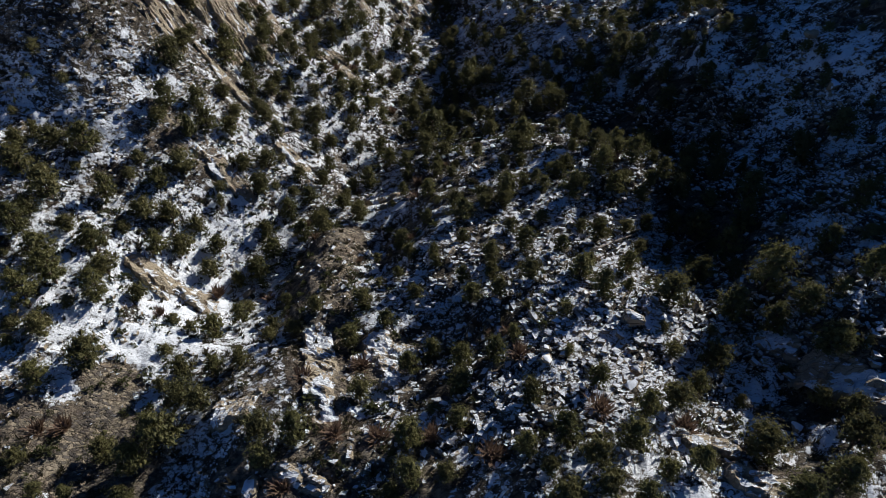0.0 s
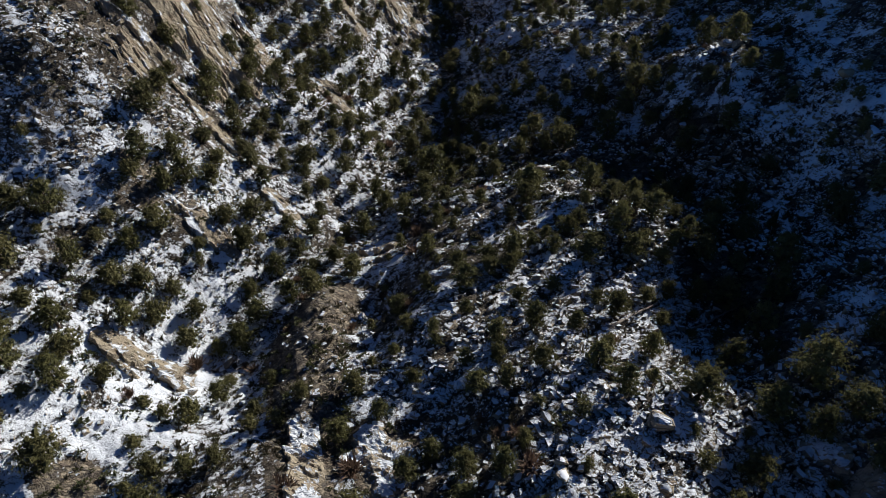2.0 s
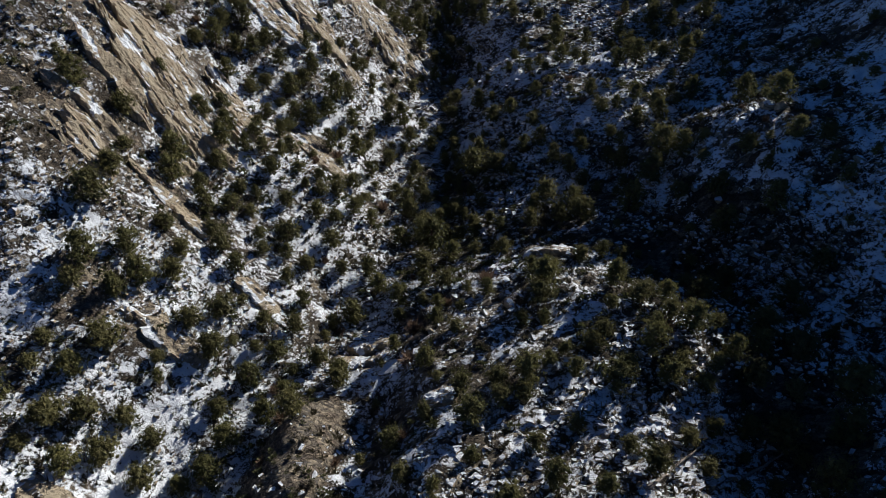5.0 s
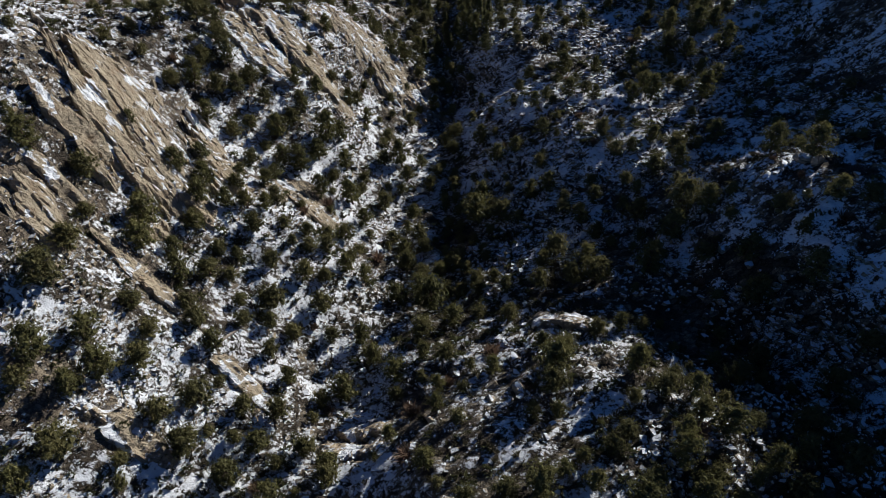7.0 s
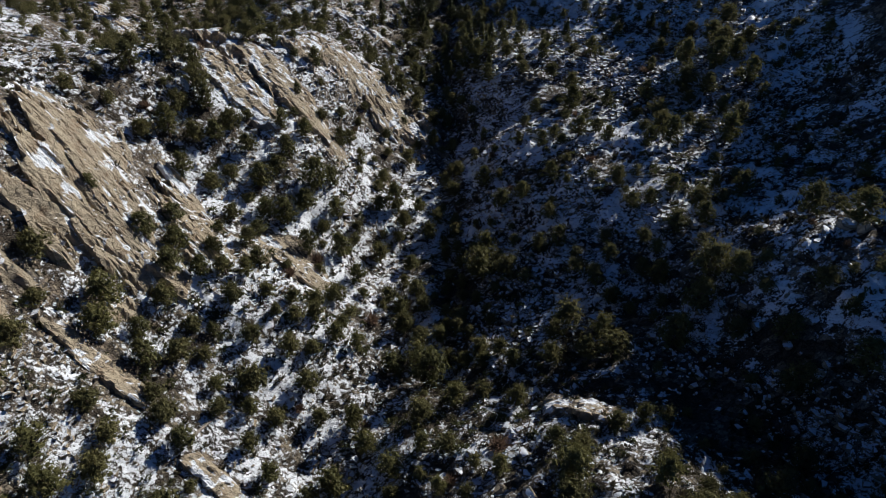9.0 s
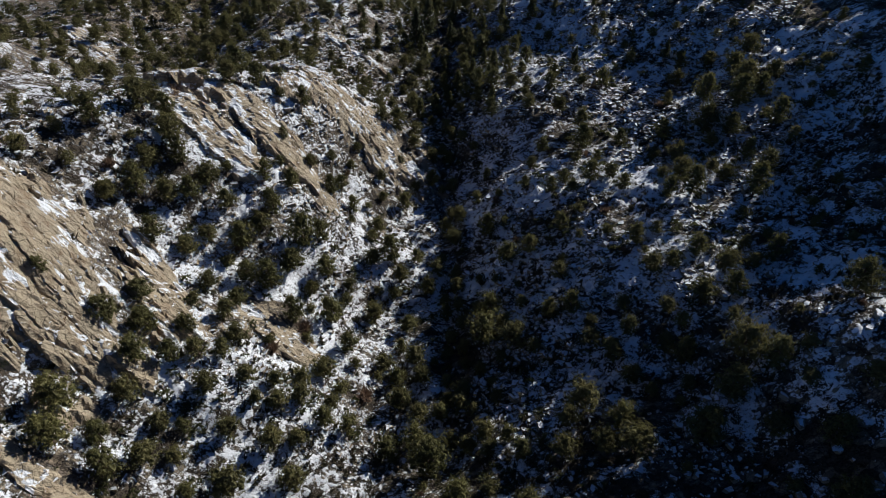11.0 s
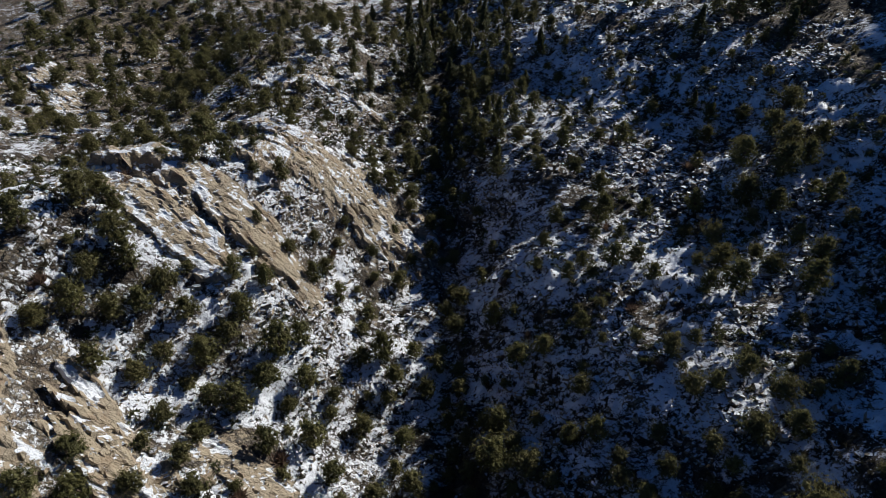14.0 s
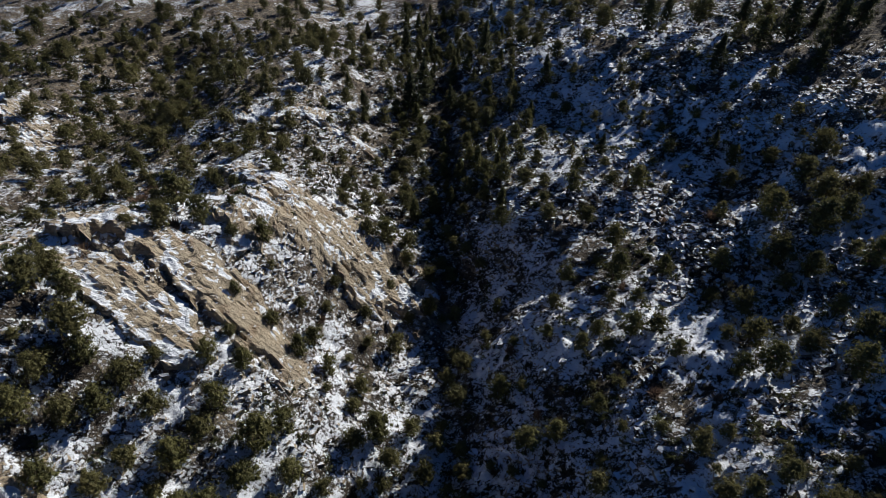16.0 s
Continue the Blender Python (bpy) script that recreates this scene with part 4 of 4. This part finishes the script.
GROVES["spur_near"] = [
    (19.7, 25.9, 2.7), (12, 25.8, 4), (39.4, 27.6, 4.5), (15.8, 26.6, 4), (22.7, 28.7, 2.8), (26.2, 29.8, 3.2),
    (10.8, 29, 2.7), (15.4, 29.9, 3.8), (33.8, 32.2, 5), (19.5, 31.4, 3.8), (8.5, 31.3, 3.1), (12.8, 32.4, 3.8),
    (22.4, 35.9, 3.3), (26, 37.6, 4.5), (10, 39.1, 3.3), (17.4, 39.7, 3.6), (30.1, 40.7, 3.1), (33.4, 45, 4.5),
    (9, 48.5, 2.3), (38, 52.2, 5.4), (21, 54.1, 3.7), (29.8, 54.1, 5.7), (18.9, 58.9, 4.2), (12.1, 59.1, 3.3),
    (26.7, 62.2, 3.8), (17.5, 66, 2.6), (36.7, 61, 4.5), (12.3, 67.3, 3.6), (23.3, 68.4, 4.2), (10.6, 71.9, 2.8),
]
GROVES["spur_upper"] = [
    (38.4, 164.4, 3.3), (32, 168.6, 2.9), (24, 172.5, 2.9), (42.3, 170, 4.8), (39.5, 171.1, 2.6), (20.5, 173.1, 2.9),
    (27.8, 174.4, 4.3), (31.3, 174.4, 3.9), (23, 175.4, 2.5), (15.9, 176.7, 2.6), (11.1, 177.1, 1.8), (40.8, 179.7, 3.2),
    (26, 181.1, 2.2), (30.3, 181.6, 2.7), (17.6, 182.5, 2.7), (9.3, 186.6, 2.4), (27.9, 187.1, 4.8), (36.2, 187.4, 3.4),
    (20.6, 188.1, 3.3), (26.2, 191, 2.4), (29.5, 194.5, 4.5), (25.6, 199.7, 3.5), (18.7, 200, 3.5), (11, 201.5, 4.2),
    (18.3, 204.1, 2.6), (36, 207.6, 3.7), (24.3, 207.4, 3.7), (31.8, 209.2, 3.2),
]
GROVES["foot_of_the_ribs"] = [
    (-50.5, 159.7, 4), (-45.8, 170, 3.7), (-40.7, 160.9, 4), (-47.3, 150.5, 4), (-44.9, 153.3, 4),
    (-39.1, 156.8, 4), (-41.3, 154.8, 4), (-34.8, 158.2, 4), (-29.7, 157.1, 4), (-42.5, 148.1, 4),
    (-30.6, 148.8, 4), (-21.2, 160.8, 4), (-20.2, 155.6, 4), (-13.1, 162.4, 4), (-43.5, 167.2, 3.6),
    (-28.1, 160.3, 4), (-29.6, 136.6, 4),
]
for grove in GROVES.values():
    for x, y, width in grove:
        tree(x, y, width)
standing = np.array([t[:2] for g in GROVES.values() for t in g])


# ---- woods beyond and between, too many to count: one mesh of small trees ----
def open_slope(x, y):
    """The open rubble slope above the creek, almost bare of trees."""
    return 20 < x < 80 and 196 < y < 285


wood_v, wood_f, wood_n = [], [], 0
shapes = []
for kind in ("pine", "fir"):
    for v in range(3):
        me0 = crown_mesh("far_crown", kind, 70 + v, 12, 0.045)
        co = np.empty(len(me0.vertices) * 3)
        me0.vertices.foreach_get("co", co)
        tri = np.array([list(p.vertices) for p in me0.polygons])
        shapes.append((co.reshape(-1, 3), tri))
tries = 0
while tries < 5200:
    tries += 1
    x, y = rng.uniform(-190, 170), rng.uniform(20, 420)
    if -0.50 * y - 42 < x < 0.50 * y + 40 and 30 < y < 235 and not (x > 42 and y < 130):
        continue
    if float(fbm(np.array(x / 40), np.array(y / 40), 2, 5)) < -0.22 + 0.15 * rng.random() or rng.random() < (0.78 if y < 225 else 0.62):
        continue
    if np.min(np.hypot(standing[:, 0] - x, standing[:, 1] - y)) < 4.2 or open_slope(x, y):
        continue
    co, tri = shapes[rng.integers(3) + (3 if x > -24 and rng.random() < 0.6 else 0)]
    a, s = rng.uniform(0, math.tau), rng.uniform(2.2, 4.4)
    rot = np.array([[math.cos(a), -math.sin(a), 0], [math.sin(a), math.cos(a), 0], [0, 0, 1]])
    standing = np.vstack([standing, (x, y)])
    wood_v.append(co @ rot.T * s * (1, 1, rng.uniform(0.85, 1.15)) + (x, y, height(x, y) - 0.2))
    wood_f.append(tri + wood_n)
    wood_n += len(co)
tries = 0
while tries < 260:
    tries += 1
    y = rng.uniform(205, 318)
    x = 4 - 0.03 * (y - 205) + rng.normal(0, 9)
    if np.min(np.hypot(standing[:, 0] - x, standing[:, 1] - y)) < 3.4 or not -12 < x < 26:
        continue
    co, tri = shapes[rng.integers(6)]
    s = rng.uniform(3.0, 4.6)
    standing = np.vstack([standing, (x, y)])
    wood_v.append(co * s + (x, y, height(x, y) - 0.2))
    wood_f.append(tri + wood_n)
    wood_n += len(co)


def bank(count, tries, spot, room, kinds):
    """Small trees between the others, where there is room for them."""
    global standing, wood_n
    done = 0
    for _ in range(tries):
        x, y, s = spot()
        if done == count or np.min(np.hypot(standing[:, 0] - x, standing[:, 1] - y)) < room or within(np.array(x), np.array(y), SLABS) > 0.55:
            continue
        co, tri = small[rng.integers(kinds)]
        a = rng.uniform(0, math.tau)
        rot = np.array([[math.cos(a), -math.sin(a), 0], [math.sin(a), math.cos(a), 0], [0, 0, 1]])
        standing = np.vstack([standing, (x, y)])
        wood_v.append(co @ rot.T * s * (1, 1, rng.uniform(0.8, 1.15)) + (x, y, height(x, y) - 0.15 * s))
        wood_f.append(tri + wood_n)
        wood_n += len(co)
        done += 1


def gully_spot():
    x0, y0, x1, y1, r = GULLIES[(0, 1, 2, 7)[rng.integers(4)]]
    f = rng.random()
    return x0 + f * (x1 - x0) + rng.normal(0, r * 0.6), y0 + f * (y1 - y0) + rng.normal(0, r * 0.6), rng.uniform(2.6, 4.2)


def far_spot():
    while True:
        x, y = rng.uniform(-115, 75), rng.uniform(205, 310)
        if not open_slope(x, y) or rng.random() < 0.12:
            return x, y, rng.uniform(2.2, 4.4)


def open_spot():
    while True:
        x, y = rng.uniform(-70, 80), rng.uniform(34, 232)
        if rng.random() < 0.5 + 1.6 * float(fbm(np.array(x / 18), np.array(y / 18), 2, 55)):
            return x, y, rng.uniform(1.6, 3.1)


tagged(new("distant_woods", mesh_of("distant_woods", np.vstack(wood_v), np.vstack(wood_f).tolist(), NEEDLES["pine"])),
       "open dark conifer woods over the far slopes", "woods", kind="stuff")
wood_v, wood_f, wood_n, small = [], [], 0, []
for kind in ("juniper", "pine"):
    for v in range(3):
        me0 = crown_mesh("small_crown", kind, 90 + v, 16, 0.034)
        co = np.empty(len(me0.vertices) * 3)
        me0.vertices.foreach_get("co", co)
        small.append((co.reshape(-1, 3), np.array([list(p.vertices) for p in me0.polygons])))
bank(45, 900, gully_spot, 2.2, 6)
bank(240, 3000, open_spot, 2.9, 6)
bank(210, 2500, far_spot, 3.6, 6)
tagged(new("small_trees", mesh_of("small_trees", np.vstack(wood_v), np.vstack(wood_f).tolist(), NEEDLES["juniper"])),
       "scattered small olive junipers and young pines over the slopes", "trees", kind="stuff")


# ---- boulders ----
def boulder_mesh(seed):
    r = random.Random(seed)
    bm = bmesh.new()
    bmesh.ops.create_icosphere(bm, subdivisions=2, radius=0.62)
    for _ in range(15):
        n = Vector((r.gauss(0, 1), r.gauss(0, 1), r.gauss(0, 0.8))).normalized()
        cut = r.uniform(0.20, 0.42)
        for v in bm.verts:
            over = v.co.dot(n) - cut
            if over > 0:
                v.co -= n * over
    for v in bm.verts:
        v.co += Vector([r.uniform(-0.012, 0.012) for _ in range(3)])
    me = bpy.data.meshes.new("boulder")
    bm.to_mesh(me)
    bm.free()
    me.materials.append(STONE)
    return me


def cap_mesh(stone, seed):
    """The snow lying on the upper faces of a boulder, thin at its rim."""
    r = random.Random(seed)
    bm = bmesh.new()
    bm.from_mesh(stone)
    bm.normal_update()
    bmesh.ops.delete(bm, geom=[f for f in bm.faces if f.normal.z < 0.52 + r.uniform(-0.08, 0.08)], context="FACES")
    for v in bm.verts:
        v.co.z += -0.02 if v.is_boundary else r.uniform(0.02, 0.035)
    me = bpy.data.meshes.new("snow_cap")
    bm.to_mesh(me)
    bm.free()
    me.materials.append(FRESH)
    me.polygons.foreach_set("use_smooth", [True] * len(me.polygons))
    return me


boulders = [boulder_mesh(k) for k in range(8)]
caps = [cap_mesh(b, k) for k, b in enumerate(boulders)]


def boulder(x, y, size, flat=0.62):
    r = random.Random(round(x * 77 + y * 313))
    which = r.randrange(8)
    ob = new("boulder", boulders[which])
    if r.random() < 0.75:
        part("snow_cap", caps[which], ob)
    m = pose(x, y, height(x, y) + 0.12 * size, r.uniform(-14, 14), r.uniform(-14, 14), r.uniform(0, 360))
    ob.matrix_basis = m @ Matrix.Diagonal((size * r.uniform(0.95, 1.3), size * r.uniform(0.75, 1.0), size * flat * r.uniform(0.85, 1.15), 1))
    spot = "lying on the sunlit bank" if x < -8 else ("in the boulder field of the spur" if y < 112 else "on the shaded slope")
    tagged(ob, "snow-capped angular sandstone boulder " + spot, "boulder", "boulders " + spot)


BOULDERS = [  # the large ones: x, y, breadth
    (-33.7, 72.2, 3.2), (-13.2, 92.5, 1.5), (-0.8, 69.1, 1.8), (0.4, 67.9, 1.5), (1.6, 68.2, 1.7), (56.7, 131, 4.2), (69, 112.3, 4), (68.4, 98, 4),
    (6.8, 100.3, 3), (10.1, 99.6, 2.8), (2.2, 94.3, 3.4), (-2.1, 95.2, 2.6),
    (13, 48.1, 2.6), (12.4, 43.9, 3.2), (23.8, 49.6, 4.2), (21.4, 39.3, 3), (-21.4, 30.1, 4.6), (22.9, 42.4, 2.8),
    (9.9, 99, 4), (10.2, 104.9, 2.8), (55, 129.5, 3.8), (56.8, 128.3, 4), (66.2, 137.4, 2.6), (47.7, 143.2, 2.6),
    (-31.7, 177.9, 2.8), (-28.6, 181.8, 3.2), (-21.4, 196.1, 1.8), (-23.2, 196.6, 2.2), (36.9, 176, 2.4), (6.3, 97.4, 2.4),
    (52.8, 129.3, 3), (44.7, 138.1, 2), (47.8, 127.9, 2.4), (-36.6, 64, 2.2), (-33.8, 72.3, 2.8)]
for x, y, breadth in BOULDERS:
    boulder(x, y, 0.8 * breadth)
placed = 0
while placed < 250:
    x, y = rng.uniform(-60, 66), rng.uniform(32, 215)
    field = math.exp(-((x - 24) / 16) ** 2 - ((y - 50) / 20) ** 2) + 0.6 * math.exp(-((x - 52) / 14) ** 2) + 0.3 * math.exp(-((x + 36) / 14) ** 2 - ((y - 178) / 25) ** 2) + 0.05
    if rng.random() > field:
        continue
    boulder(x, y, 0.8 + 1.3 * rng.random() ** 1.8)
    placed += 1


# ---- loose stones and low brush, past counting ----
def scatter(shapes, spots, sizes, flat, sink):
    vs, fs, n = [], [], 0
    for (x, y), s, z in zip(spots, sizes, land(spots[:, 0], spots[:, 1])):
        co, tri = shapes[rng.integers(len(shapes))]
        a = rng.uniform(0, math.tau)
        ca, sa = math.cos(a) * s, math.sin(a) * s
        w = np.empty_like(co)
        w[:, 0], w[:, 1], w[:, 2] = x + ca * co[:, 0] - sa * co[:, 1], y + sa * co[:, 0] + 0.75 * ca * co[:, 1], z + s * flat * co[:, 2] + sink * s
        vs.append(w)
        fs.append(tri + n)
        n += len(co)
    return np.vstack(vs), np.vstack(fs).tolist()


def crumb(seed):
    """A broken plate of stone with uneven corners."""
    r = np.random.default_rng(seed)
    co = np.array([(x, y, z) for z in (-0.5, 0.5) for y in (-0.5, 0.5) for x in (-0.5, 0.5)]) * (1.0, r.uniform(0.55, 0.85), 1.0)
    co = co * np.where(co[:, 2:] > 0, r.uniform(0.72, 0.95), 1.0) + r.uniform(-0.22, 0.22, (8, 3))
    tri = [(0, 2, 3), (0, 3, 1), (4, 5, 7), (4, 7, 6), (0, 1, 5), (0, 5, 4), (1, 3, 7), (1, 7, 5), (3, 2, 6), (3, 6, 7), (2, 0, 4), (2, 4, 6)]
    return co, np.array(tri)


def field_spots(count, weight, x0=-76, x1=78, y0=30, y1=235):
    out = np.empty((0, 2))
    while len(out) < count:
        c = np.stack([rng.uniform(x0, x1, count), rng.uniform(y0, y1, count)], -1)
        out = np.vstack([out, c[rng.random(count) < weight(c[:, 0], c[:, 1])]])
    return out[:count]


def stony(x, y):
    return np.clip(0.14 + 1.4 * fbm(x / 12, y / 12, 3, 60) + 1.6 * np.exp(-((x - 24) / 15) ** 2 - ((y - 52) / 22) ** 2) + 0.25 * ((x > 35) & (y > 140)) + 0.9 * np.exp(-((x + 47) / 5) ** 2 - ((y - 56) / 7) ** 2), 0.04, 1)


spots = np.vstack([field_spots(28000, stony), field_spots(9000, stony, -120, 95, 225, 310)])
v, f = scatter([crumb(k) for k in range(10)], spots, 0.28 + 0.85 * rng.random(len(spots)) ** 2.6, 0.50, 0.08)
tagged(new("loose_stones", mesh_of("loose_stones", v, f, STONE)), "loose snow-dusted sandstone rubble over the slopes", "stones", kind="stuff")


def tuft(seed, blades, rise, broad_of=(0.035, 0.07)):
    r = random.Random(seed)
    co, tri = [], []
    for k in range(blades):
        a, t = r.uniform(0, math.tau), r.uniform(0.2, 1.0)
        way = Vector((math.cos(a) * t, math.sin(a) * t, rise * r.uniform(0.4, 1.0)))
        c = Vector((r.uniform(-0.2, 0.2), r.uniform(-0.2, 0.2), 0))
        across = Vector((-math.sin(a), math.cos(a), 0)) * r.uniform(*broad_of)
        n = len(co)
        co += [c + across, c - across, c + way * 0.55]
        tri.append((n, n + 1, n + 2))
    return np.array(co), np.array(tri)


spots = field_spots(13000, lambda x, y: np.clip(0.35 + 1.6 * fbm(x / 15, y / 15, 2, 90), 0.05, 1))
spots = np.vstack([spots, field_spots(4500, lambda x, y: 0.3 + 0 * x, -120, 95, 225, 310)])
v, f = scatter([tuft(k, 20, 0.9, (0.05, 0.11)) for k in range(5)], spots, 0.6 + 1.3 * rng.random(len(spots)) ** 2, 1.0, -0.05)
tagged(new("low_brush", mesh_of("low_brush", v, f, NEEDLES["brush"])), "low grey-brown winter brush between the stones", "brush", kind="stuff")


def scrub_clump(seed):
    """A knee-high evergreen clump: a low dome of short broad sprays."""
    r = random.Random(seed)
    co, tri = [], []
    for k in range(64):
        a, e = r.uniform(0, math.tau), r.uniform(0.05, 1.45)
        out = Vector((math.cos(a) * math.cos(e), math.sin(a) * math.cos(e), 0.75 * math.sin(e)))
        c = out * r.uniform(0.25, 0.42) * (1 + 0.3 * math.sin(3 * a + seed))
        side = out.cross(Vector((r.uniform(-1, 1), r.uniform(-1, 1), r.uniform(-1, 1)))).normalized() * r.uniform(0.06, 0.11)
        n = len(co)
        co += [c + side, c - side, c + out * r.uniform(0.14, 0.30)]
        tri.append((n, n + 1, n + 2))
    return np.array(co), np.array(tri)


def scrubby(x, y):
    return np.clip(0.30 + 1.7 * fbm(x / 11, y / 11, 3, 190) + 0.20 * np.clip(-x / 20, 0, 1), 0.03, 1) * (1 - 0.8 * within(x, y, SLABS))


spots = np.vstack([field_spots(3000, scrubby), field_spots(900, scrubby, -125, 95, 235, 320), field_spots(450, scrubby, -150, -76, 190, 300)])
v, f = scatter([scrub_clump(k) for k in range(6)], spots, 0.7 + 1.5 * rng.random(len(spots)) ** 1.6, 1.0, -0.04)
tagged(new("evergreen_scrub", mesh_of("evergreen_scrub", v, f, NEEDLES["fir"])), "knee-high dark green scrub dotted over the snow", "scrub", kind="stuff")


# ---- leafless shrubs ----
def shrub_mesh(seed):
    co, tri = tuft(seed, 130, 0.9)
    return mesh_of("dry_shrub", co * (1, 1, 1.1), tri.tolist(), NEEDLES["dry"])


shrub_meshes = [shrub_mesh(k + 40) for k in range(4)]


def shrub(x, y, size):
    r = random.Random(round(x * 53 + y * 211))
    ob = new("dry_shrub", shrub_meshes[r.randrange(4)])
    ob.matrix_basis = pose(x, y, height(x, y) - 0.05, 0, 0, r.uniform(0, 360)) @ Matrix.Scale(size, 4)
    tagged(ob, "leafless reddish-brown shrub rooted among the stones", "shrub", "leafless shrubs")


SHRUBS = [  # x, y
    (-50.7, 39.2), (-48, 40), (-12.9, 36.8), (-17.9, 44.9), (-18.2, 30.8), (-7.6, 36.7), (-10.9, 48.1), (9.5, 45.5),
    (5.2, 32), (17, 35.9), (26.1, 34.2), (-37.8, 69.2), (-39.3, 64.8), (-22.4, 143.1), (-7.4, 140.3), (7, 106.8),
    (-5.1, 90), (29.1, 87.5), (-4.8, 98.3), (-45.7, 127.6), (-12.7, 135), (-44.3, 173.1), (-24.5, 175),
]
for x, y in SHRUBS:
    shrub(x, y, 3.2)
for k in range(70):
    x, y = rng.uniform(-60, 60), rng.uniform(34, 225)
    shrub(x, y, rng.uniform(1.4, 2.8))


# ---- fallen trunks and standing snags ----
def fallen_log(x0, y0, x1, y1, r):
    a, b = Vector((x0, y0, height(x0, y0) + r * 0.8)), Vector((x1, y1, height(x1, y1) + r * 0.9))
    rr = random.Random(round(x0 * 10))
    bm = bmesh.new()
    way = b - a
    p, rad = Vector(), r
    for k in range(5):
        q = way * (k + 1) / 5 + Vector([rr.uniform(-0.1, 0.1) for _ in range(3)])
        wood(bm, p, q, rad, rad * 0.82, 8)
        p, rad = q, rad * 0.82
    def timber(name, made):
        me = bpy.data.meshes.new(name)
        made.to_mesh(me)
        made.free()
        me.materials.append(DEAD)
        return me

    ob = new("fallen_log", timber("fallen_log", bm))
    ob.location = a
    for k in range(7):
        f = rr.uniform(0.3, 0.95)
        o = Vector((rr.uniform(-1, 1), rr.uniform(-1, 1), rr.uniform(0.2, 1.0))).normalized()
        bm = bmesh.new()
        wood(bm, way * f, way * f + o * rr.uniform(0.5, 1.3), r * 0.28, 0.02, 4)
        part("branch", timber("branch", bm), ob)
    tagged(ob, "bleached fallen tree trunk lying across the slope", "log", "fallen trunks")


for row in (
    (35.7, 69.8, 42.6, 73.4),
    (-15, 182.3, -12.2, 186.1),
    (-37.7, 140.9, -36.4, 144.7),
    (-32.8, 106.9, -30.5, 111.7),
    (21.7, 66, 31.2, 72.9),
    (-23.1, 165.8, -20.6, 163.9),
):
    fallen_log(*row, 0.24)
